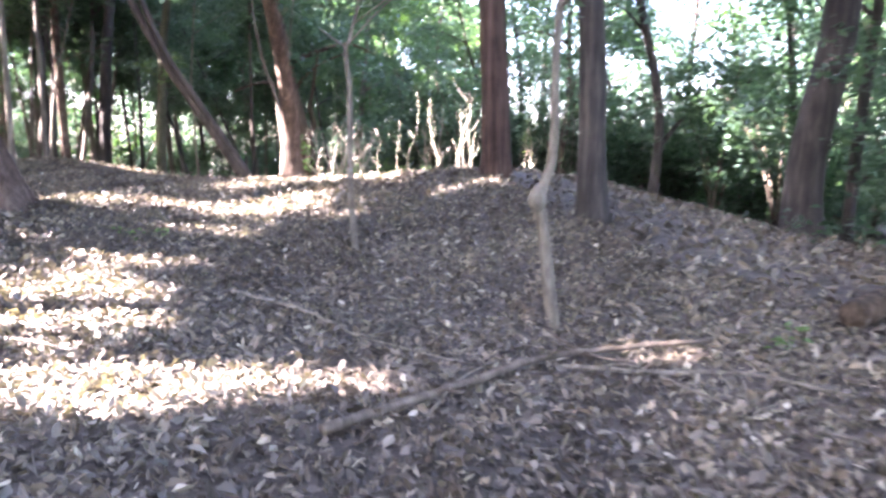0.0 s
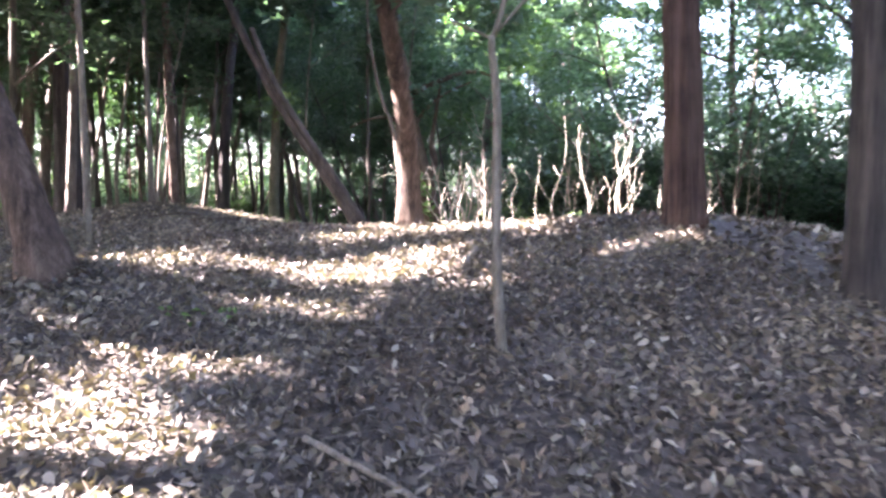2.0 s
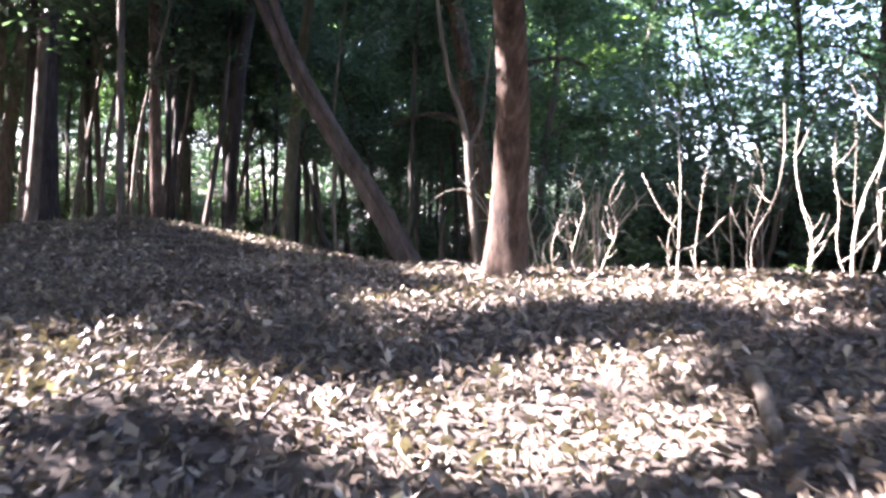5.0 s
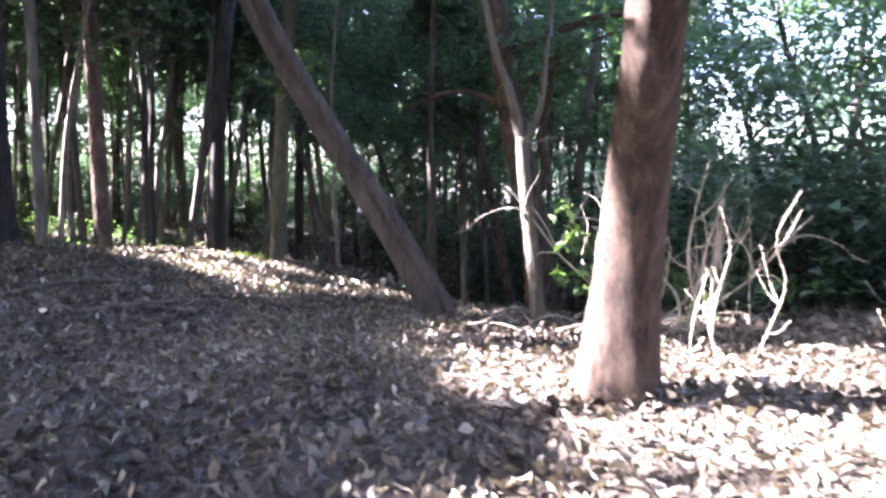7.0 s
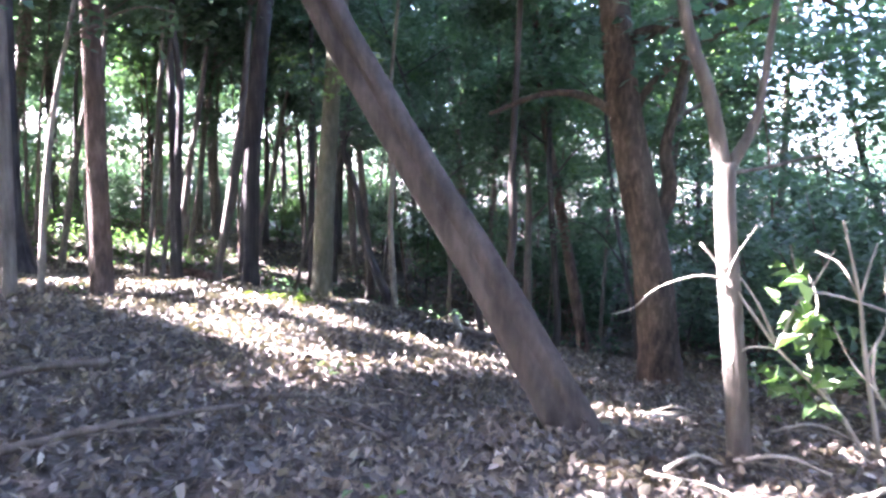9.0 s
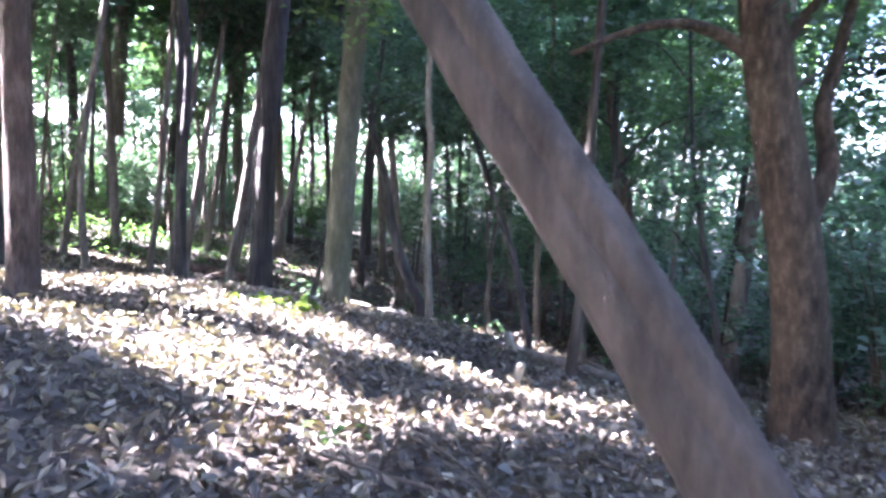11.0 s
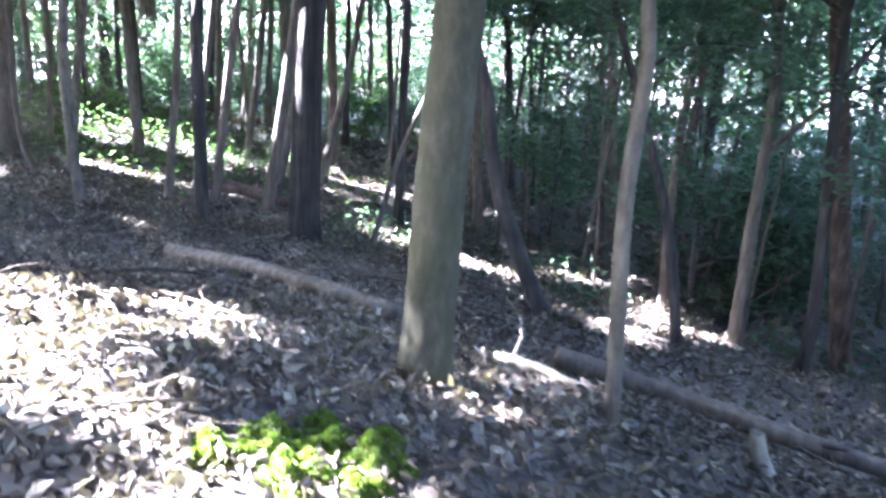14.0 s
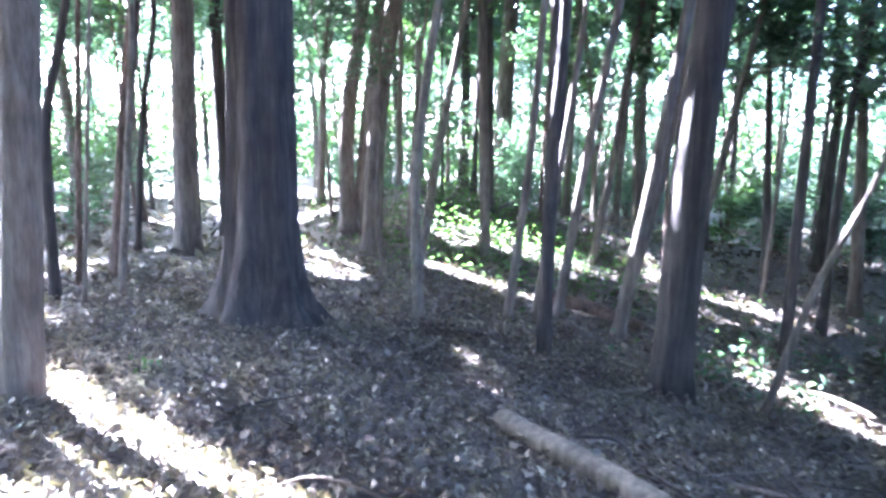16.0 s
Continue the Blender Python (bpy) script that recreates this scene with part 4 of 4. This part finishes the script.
fallen("fallen_branch", [(0.78, 4.17, 0.02), (1.3, 4.08, 0.03), (1.8, 3.98, 0.02), (2.33, 3.7, 0)], 0.032, WOOD_DEAD, "pale dry branch lying across the leaves", twigs=2)
fallen("fallen_branch", [(1.36, 4.05, 0.02), (1.45, 3.8, 0.02), (1.62, 3.5, 0)], 0.02, WOOD_DEAD, "thin pale stick leaning on a branch")
fallen("fallen_branch", [(-2.9, 4.35, 0), (-2.5, 4.3, 0.03), (-2.15, 4.08, 0)], 0.028, WOOD_DEAD, "short pale stick in a sunny patch")
fallen("fallen_branch", [(-0.5, 4.75, 0.0), (-0.15, 4.35, 0.05), (0.25, 4.2, 0.01)], 0.016, WOOD_DEAD, "thin curved twig on the leaf litter")
fallen("fallen_branch", [(0.0, 3.55, 0.0), (0.2, 3.95, 0.05), (0.5, 4.4, 0.01)], 0.018, WOOD_DEAD, "thin bent twig on the leaf litter")
fallen("fallen_branch", [(-1.42, 9.6, 0.03), (-1.44, 9.3, 0.03), (-1.45, 9.08, 0)], 0.07, WOOD_DEAD, "short bleached piece of wood among sunlit leaves", end=0.8)
fallen("fallen_branch", [(-7.57, 14.7, 0), (-7.75, 14.2, 0.03), (-7.95, 13.6, 0)], 0.07, WOOD_TWIG, "dark rotten branch on the mound")
fallen("fallen_branch", [(-7.0, 13.4, 0), (-6.7, 13.9, 0.03), (-6.4, 14.5, 0)], 0.05, WOOD_TWIG, "dark thin branch on the mound")
fallen("fallen_branch", [(-8.12, 20.16, 0.05), (-7.85, 20.13, 0.05), (-7.45, 20.1, 0.0)], 0.07, STICK_BARE, "bleached white branch piece on the slope", end=0.7)
fallen("fallen_branch", [(-8.05, 20.2, 0.05), (-8.0, 20.3, 0.16), (-8.06, 20.5, 0.34), (-8.25, 20.75, 0.45)], 0.03, WOOD_DEAD, "thin pale crooked twig standing up from the slope")
fallen("fallen_branch", [(-8.9, 17.6, 0.0), (-8.75, 17.9, 0.02), (-8.8, 18.3, 0)], 0.02, WOOD_DEAD, "thin pale stick beside the moss")
fallen("fallen_branch", [(-10.6, 19.6, 0.0), (-10.1, 19.5, 0.02), (-9.5, 19.45, 0)], 0.03, WOOD_TWIG, "dark stick on the leaf litter", twigs=3)
fallen("fallen_branch", [(-13.9, 21.6, 0.0), (-14.1, 22.2, 0.06), (-14.6, 22.6, 0)], 0.03, WOOD_DEAD, "thin dry stick in the tree's shadow", twigs=2)
fallen("fallen_branch", [(-13.0, 21.2, 0.0), (-12.6, 21.6, 0.02), (-12.3, 22.2, 0)], 0.025, WOOD_DEAD, "thin dry stick beside the log", twigs=2)
fallen("log", [(-12.15, 21.40, 0.02), (-11.0, 21.2, 0.02), (-10.1, 21.0, 0.02), (-9.1, 20.73, 0.0)], 0.175, WOOD_DEAD, "weathered fallen log with peeling bark on the slope", "log", 0.8, 0.15, 18, 0.09, 3)
fallen("log", [(-7.9, 20.95, 0.02), (-7.0, 21.25, 0.0), (-6.2, 21.3, 0.02), (-5.4, 21.5, 0.0)], 0.17, WOOD_TWIG, "grey rotten log lying down the slope", "log", 0.8, 0.4, 14, 0.08, 1)
fallen("log", [(-16.9, 26.9, 0.02), (-16.0, 27.2, 0.02), (-15.0, 27.4, 0.0)], 0.24, BARK_RED, "short brown fallen log among the thin trees", "log", 0.9, 0.4, 14, 0.05)
fallen("log", [(3.5, 5.15, 0.03), (3.2, 5.0, 0.03), (2.95, 4.85, 0.02)], 0.2, BARK_PATCHY, "short pale cut log lying on the leaves", "log", 0.95, 0.45, 16, 0.04)
fallen("fallen_branch", [(-12.6, 27.5, 0), (-11.6, 27.2, 0.1), (-10.2, 26.5, 0)], 0.08, WOOD_TWIG, "dark fallen branch below the slope", twigs=3)
fallen("fallen_branch", [(-10.7, 22.2, 0), (-9.9, 22.4, 0.08), (-8.9, 22.6, 0)], 0.06, WOOD_TWIG, "dark fallen branch on the slope", twigs=3)
q = np.random.default_rng(31)
for i in range(26):
    x, y = q.uniform(-4.1, -1.9), q.uniform(14.2, 16.2)
    a, L = q.uniform(-0.7, 0.7), q.uniform(0.25, 0.7)
    fallen("fallen_branch", [(x, y, 0.02), (x + math.cos(a) * L / 2, y + math.sin(a) * L / 2, q.uniform(0.03, 0.12)), (x + math.cos(a) * L, y + math.sin(a) * L, 0.03)],
           q.uniform(0.012, 0.026), STICK_BARE if i % 2 else WOOD_DEAD, "dry thin stick in the brushwood at the bank's edge", sides=6, ridge=0)
for i in range(22):
    x, y = q.uniform(-10, -1), 0
    y = 4.5 - x * 1.55 + q.uniform(-2.6, 2.6)
    a, L = q.uniform(0, 6.28), q.uniform(0.25, 0.8)
    fallen("fallen_branch", [(x, y, 0.0), (x + math.cos(a) * L / 2, y + math.sin(a) * L / 2, q.uniform(0.0, 0.05)), (x + math.cos(a) * L, y + math.sin(a) * L, 0.01)],
           q.uniform(0.01, 0.025), WOOD_TWIG if i % 2 else WOOD_DEAD, "thin dry twig on the leaf litter", sides=6, ridge=0, twigs=1)


for i in range(30):
    x, y = q.uniform(-13.5, -5.5), q.uniform(19.5, 25)
    a, L = q.uniform(0, 6.28), q.uniform(0.4, 1.4)
    fallen("fallen_branch", [(x, y, 0.0), (x + math.cos(a) * L / 2, y + math.sin(a) * L / 2, q.uniform(0.0, 0.12)), (x + math.cos(a + 0.4) * L, y + math.sin(a + 0.4) * L, 0.01)],
           q.uniform(0.014, 0.04), (WOOD_TWIG, WOOD_DEAD, BARK_DARK)[i % 3], "dry crooked branch lying on the slope", sides=6, ridge=0, twigs=2)


def stump(x, y, d, h, mat, label, tilt=0.0):
    z = gz(x, y)
    ob = thing("stump", x, y, z, label, "tree stump")
    line = np.array([[0, 0, -0.08], [0, 0, 0.05], [tilt * h * 0.4, 0, h * 0.4], [tilt * h, 0, h * 0.92], [tilt * h, 0, h]])
    v, f = tube(line, np.array([1, 1, 0.96, 0.93, 0.86]) * d / 2, 18, 0.07, 6, 5, 0.4, 0.12, 0.05)
    part("wood", quick_mesh("wood", v, f, mat, True), ob)
    v, f = tube(np.array([[tilt * h, 0, h - 0.01], [tilt * h, 0, h + 0.006]]), np.array([0.78, 0.74]) * d / 2, 18, 0.04, 6, 6, 0, 1, 0.03)
    part("cut_face", quick_mesh("cut_face", v, f, WOOD_DEAD), ob, "weathered cut face")


stump(-8.32, 11.07, 0.36, 0.44, BARK_DARK, "dark old tree stump on the mound")
stump(-6.45, 20.05, 0.09, 0.28, STICK_BARE, "small pale broken stump on the slope", -0.3)
stump(-6.0, 18.0, 0.07, 0.2, STICK_BARE, "small pale broken stump among sunlit leaves", 0.2)


# ---- bleached shrub with fresh leaves beside the forked tree ----
def bleached_shrub(x, y, turn=0.0, size=1.0, label="bare shrub with sun-bleached crooked branches and a few large green leaves", leafy=True):
    z = gz(x, y)
    ob = thing("bleached_shrub", x, y, z, label, "shrub")
    ob.rotation_euler[2], ob.scale = turn, (size, size, size)
    for pts, d in (([(0.03, 0.01, -0.05), (0.04, 0.01, 0.36), (0.22, 0.06, 0.62), (0.34, 0.09, 0.83)], 0.06),
                   ([(-0.01, 0, -0.05), (-0.15, -0.04, 0.62), (-0.21, -0.05, 0.97), (-0.33, -0.09, 1.41)], 0.05),
                   ([(-0.21, -0.05, 0.95), (-0.18, -0.05, 1.12), (-0.14, -0.04, 1.29)], 0.03),
                   ([(-0.04, -0.01, -0.05), (-0.31, -0.08, 0.36), (-0.63, -0.16, 0.68), (-0.96, -0.25, 1.13), (-1.08, -0.28, 1.27)], 0.04),
                   ([(-0.63, -0.16, 0.68), (-0.75, -0.19, 0.93), (-0.95, -0.24, 1.21)], 0.03),
                   ([(-0.63, -0.16, 0.68), (-0.86, -0.2, 0.98), (-1.04, -0.27, 1.09), (-1.29, -0.33, 1.02), (-1.42, -0.36, 0.9), (-1.54, -0.4, 0.86)], 0.022),
                   ([(-0.63, -0.16, 0.68), (-0.5, -0.13, 0.99), (-0.17, -0.04, 0.94), (0.04, 0.01, 0.85), (0.13, 0.03, 0.74)], 0.028),
                   ([(-0.5, -0.13, 0.99), (-0.56, -0.14, 1.12), (-0.6, -0.15, 1.27)], 0.026),
                   ([(-0.5, -0.13, 0.99), (-0.42, -0.1, 1.12), (-0.36, -0.09, 1.25)], 0.026),
                   ([(-0.63, -0.16, 0.68), (-0.8, -0.21, 0.68), (-0.92, -0.24, 0.54)], 0.022),
                   ([(0.1, 0.02, -0.05), (0.3, 0.1, 0.3), (0.34, 0.0, 0.7)], 0.05), ([(0.15, 0.02, -0.05), (0.5, 0.1, 0.25), (0.75, 0.2, 0.6), (0.8, 0.1, 0.9)], 0.04),
                   ([(0.5, 0.1, 0.25), (0.6, 0.0, 0.5), (0.5, -0.1, 0.75)], 0.03), ([(-0.15, -0.04, 0.62), (-0.05, 0.0, 0.85), (-0.08, 0.02, 1.15)], 0.025),
                   ([(-0.31, -0.08, 0.36), (-0.42, 0.05, 0.6), (-0.38, 0.1, 0.9), (-0.45, 0.1, 1.1)], 0.025), ([(-0.21, -0.05, 0.97), (-0.3, 0.0, 1.15), (-0.42, 0.05, 1.22)], 0.02),
                   ([(0.22, 0.06, 0.62), (0.15, 0.0, 0.8), (0.2, -0.05, 1.0)], 0.028), ([(0.75, 0.2, 0.6), (0.9, 0.2, 0.75), (1.0, 0.3, 1.0)], 0.026),
                   ([(-0.95, -0.24, 1.0), (-0.9, -0.3, 1.2), (-0.8, -0.3, 1.38)], 0.016)):
        v, f = tube(curve_through(pts, 16), np.linspace(d / 2.8, d / 7, 16), 8, 0.04, 4, int(d * 1000))
        part("branch", quick_mesh("branch", v, f, STICK_BARE, True), ob)
    q = np.random.default_rng(8)
    for c in () if not leafy else ((-0.59, -0.15, 1.08), (-0.53, -0.14, 0.9), (-0.46, -0.12, 0.72), (-0.55, -0.14, 0.5), (-0.4, -0.1, 0.49), (-0.33, -0.09, 0.76), (-0.34, -0.09, 0.36)):
        v, f = leaf_cloud(np.array(c) + q.normal(0, 0.06, (9, 3)), 0.15, q, 0.4, 0.5, gaps=False)
        part("leaf_spray", quick_mesh("leaf_spray", v, f, LEAF_FRESH), ob)


bleached_shrub(-2.75, 15.3)
bleached_shrub(-2.35, 14.75, 2.6, 0.8, "leafless shrub with bleached forked branches at the bank's edge", False)
bleached_shrub(-2.0, 15.5, 1.2, 0.85, "leafless shrub with bleached forked branches at the bank's edge", False)


# ---- green seedlings ----
def seedling(x, y, n, size, spread_r, label):
    z = gz(x, y)
    ob = thing("seedling", x, y, z, label, "plant", "seedlings in the litter")
    q = np.random.default_rng(int(abs(x * 31 + y * 17) * 10))
    v, f = tube(curve_through([(0, 0, -0.02), (0.01, 0, spread_r * 0.5), (0, 0.01, spread_r)], 6), np.linspace(0.004, 0.002, 6), 5)
    part("stem", quick_mesh("stem", v, f, WOOD_TWIG, True), ob)
    v, f = leaf_cloud(q.normal((0, 0, spread_r * 0.9), (spread_r * 0.6, spread_r * 0.6, spread_r * 0.3), (n, 3)), size, q, 0.6, 0.55, gaps=False)
    part("leaves", quick_mesh("leaves", v, f, LEAF_FRESH), ob)


for x, y in ((-3.3, 7.14), (-6.07, 8.95), (-3.0, 7.3), (5.23, 9.35), (-14.08, 19.22), (-24.4, 20.4), (-9.3, 16.2), (-2.1, 15.4), (-5.2, 13.6), (-6.3, 15.6), (-0.4, 12.6), (2.3, 4.4), (2.5, 4.7)):
    seedling(x, y, 10, 0.07, 0.1, "small bright green seedling among dead leaves")
for x, y in ((-2.3, 16.4), (-1.8, 16.9), (-2.9, 17.0), (-1.4, 15.9)):
    seedling(x, y, 70, 0.11, 0.45, "low green plant at the edge of the bank")


# ---- moss cushion ----
def moss(x, y):
    z = gz(x, y)
    ob = thing("moss_patch", x, y, z, "bright yellow green moss cushions growing over leaf litter", "moss")
    q = np.random.default_rng(12)
    for cx, cy, rx_, h in ((-0.25, -0.1, 0.26, 0.09), (0.05, -0.28, 0.24, 0.08), (0.28, 0.05, 0.24, 0.10), (-0.12, 0.2, 0.2, 0.07), (0.02, 0.02, 0.2, 0.08), (-0.4, -0.33, 0.18, 0.06), (0.36, -0.2, 0.16, 0.06), (0.2, 0.3, 0.17, 0.06)):
        n = 900
        cx, cy, rx_, h = cx * 0.76, cy * 0.76, rx_ * 0.62, h + 0.035
        a, s = q.uniform(0, 6.28, n), np.sqrt(q.uniform(0, 1, n))
        px, py = cx + rx_ * s * np.cos(a) * (1 + 0.25 * np.sin(3 * a)), cy + rx_ * s * np.sin(a)
        pz = ground_z(x + px, y + py) - z + h * (1 - s ** 2) * (0.8 + 0.4 * np.sin(px * 40) * np.sin(py * 37))
        v, f = leaf_cloud(np.stack([px, py, pz], -1), 0.034, q, 0.2, 0.6, gaps=False)
        part("cushion", quick_mesh("cushion", v, f, MOSS), ob)


moss(-8.2, 18.25)


# ---- low green cover on the far rise ----
q = np.random.default_rng(40)
n = 3400
cx, cy = q.normal(-21, 2.6, n), q.normal(29.5, 1.7, n)
v, f = leaf_cloud(np.stack([cx, cy, ground_z(cx, cy) + np.abs(q.normal(0.12, 0.16, n))], -1), 0.13, q, 0.5, 0.5, gaps=False)
tagged(new("ground_cover", quick_mesh("ground_cover", v, f, LEAF_LIGHT)), "low light green plants covering the rise", "undergrowth", kind="stuff")
n = 5000
cx, cy = q.uniform(-14, 2, n), q.uniform(25, 34, n)
keep = np.sin(cx * 1.7 + np.sin(cy)) * np.cos(cy * 1.3) > 0.1
cx, cy = cx[keep], cy[keep]
v, f = leaf_cloud(np.stack([cx, cy, ground_z(cx, cy) + np.abs(q.normal(0.1, 0.2, len(cx)))], -1), 0.13, q, 0.5, 0.5, gaps=False)
tagged(new("undergrowth", quick_mesh("undergrowth", v, f, LEAF_DARK)), "sparse low dark undergrowth below the slope", "undergrowth", kind="stuff")


# ---- fallen leaves ----
def dead_leaf_shapes(c, size, q, tilt):
    """Curled pointed leaves of four faces, lying on the ground."""
    n = len(c)
    a = q.uniform(0, 6.28, n)
    d = np.stack([np.cos(a), np.sin(a), q.normal(0, tilt, n)], -1)
    d /= np.linalg.norm(d, axis=1)[:, None]
    up = np.stack([q.normal(0, tilt, n), q.normal(0, tilt, n), np.ones(n)], -1)
    s = np.cross(d, up)
    s /= np.linalg.norm(s, axis=1)[:, None]
    w = np.cross(s, d)
    L = (size * q.uniform(0.55, 1.35, n))[:, None]
    wd = L * q.uniform(0.10, 0.27, n)[:, None]
    cu = L * q.uniform(-0.25, 0.35, n)[:, None]
    tw = L * q.uniform(-0.18, 0.18, n)[:, None]
    v = np.stack([c - d * L * 0.5 + w * cu * 0.6, c - d * L * 0.17 + s * wd + w * (cu + tw), c + d * L * 0.2 + s * wd * 0.85 + w * (cu + tw) * 0.9,
                  c + d * L * 0.5 + w * cu * 0.8, c + d * L * 0.2 - s * wd * 0.85 + w * (cu - tw) * 0.9, c - d * L * 0.17 - s * wd + w * (cu - tw)], 1).reshape(-1, 3)
    v = v + q.normal(0, 0.07, v.shape) * np.repeat(L, 6, axis=0)
    k = np.arange(n)[:, None] * 6
    f = np.hstack([k, k + 1, k + 2, k, k + 2, k + 3, k, k + 3, k + 4, k, k + 4, k + 5]).reshape(-1, 3)
    return v, f


def way_distance(x, y):
    best = np.full(len(x), 99.0)
    for ax, ay, bx, by in ((0.3, 2, -2.2, 6.4), (-2.2, 6.4, -4.2, 10.7), (-4.2, 10.7, -6, 14.8), (-6, 14.8, -8.5, 17.9), (-8.5, 17.9, -13, 21)):
        dx, dy = bx - ax, by - ay
        t = np.clip(((x - ax) * dx + (y - ay) * dy) / (dx * dx + dy * dy), 0, 1)
        best = np.minimum(best, np.hypot(x - ax - t * dx, y - ay - t * dy))
    return best


q = np.random.default_rng(77)
for count, lo, hi, size in ((420000, 0, 4.2, 0.068), (125000, 4.2, 9, 0.11), (60000, 9, 22, 0.2)):
    x, y = q.uniform(-13 - hi, 3 + hi, count), q.uniform(1 - hi * 0.3, 23 + hi, count)
    dist = way_distance(x, y)
    keep = (dist >= lo) & (dist < hi)
    x, y = x[keep], y[keep]
    c = np.stack([x, y, ground_z(x, y) + 0.010 + np.abs(q.normal(0, 0.034, len(x)))], -1)
    v, f = dead_leaf_shapes(c, size, q, 0.8)
    tagged(new("leaf_litter", quick_mesh("leaf_litter", v, f, LITTER)), "thick layer of dry brown fallen leaves", "leaf litter", kind="stuff")

# a mat of thin twigs in the litter
chunks = []
for i in range(900):
    x = q.uniform(-12, 2)
    y = 3.0 - x * 1.5 + q.normal(0, 2.6)
    a, L = q.uniform(0, 6.28), q.uniform(0.08, 0.35)
    z = gz(x, y) + 0.03
    p0, p2 = np.array([x, y, z]), np.array([x + math.cos(a) * L, y + math.sin(a) * L, z + q.uniform(-0.01, 0.05)])
    chunks.append(tube(curve_through([p0, (p0 + p2) / 2 + q.normal(0, 0.012, 3), p2], 5), np.linspace(0.004, 0.002, 5), 4, seed=i))
v, f = joined(chunks)
tagged(new("twig_litter", quick_mesh("twig_litter", v, f, WOOD_DEAD)), "scattered thin dry twigs in the litter", "twigs", kind="stuff")

# single leaves on top, nearest to the way
shapes = []
for i in range(6):
    v, f = dead_leaf_shapes(np.zeros((1, 3)), 0.08, q, 0.15)
    shapes.append(quick_mesh("dead_leaf", v, f, LITTER))
for i in range(300):
    s = q.uniform(0, 1)
    x, y = -0.2 - 2.4 * s + q.normal(0, 1.1), 3.4 + 6.0 * s + q.normal(0, 0.6)
    leaf = part("dead_leaf", shapes[i % 6], ground)
    leaf.matrix_basis = pose(x, y, gz(x, y) + 0.05, q.normal(0, 14), q.normal(0, 14), q.uniform(0, 360))
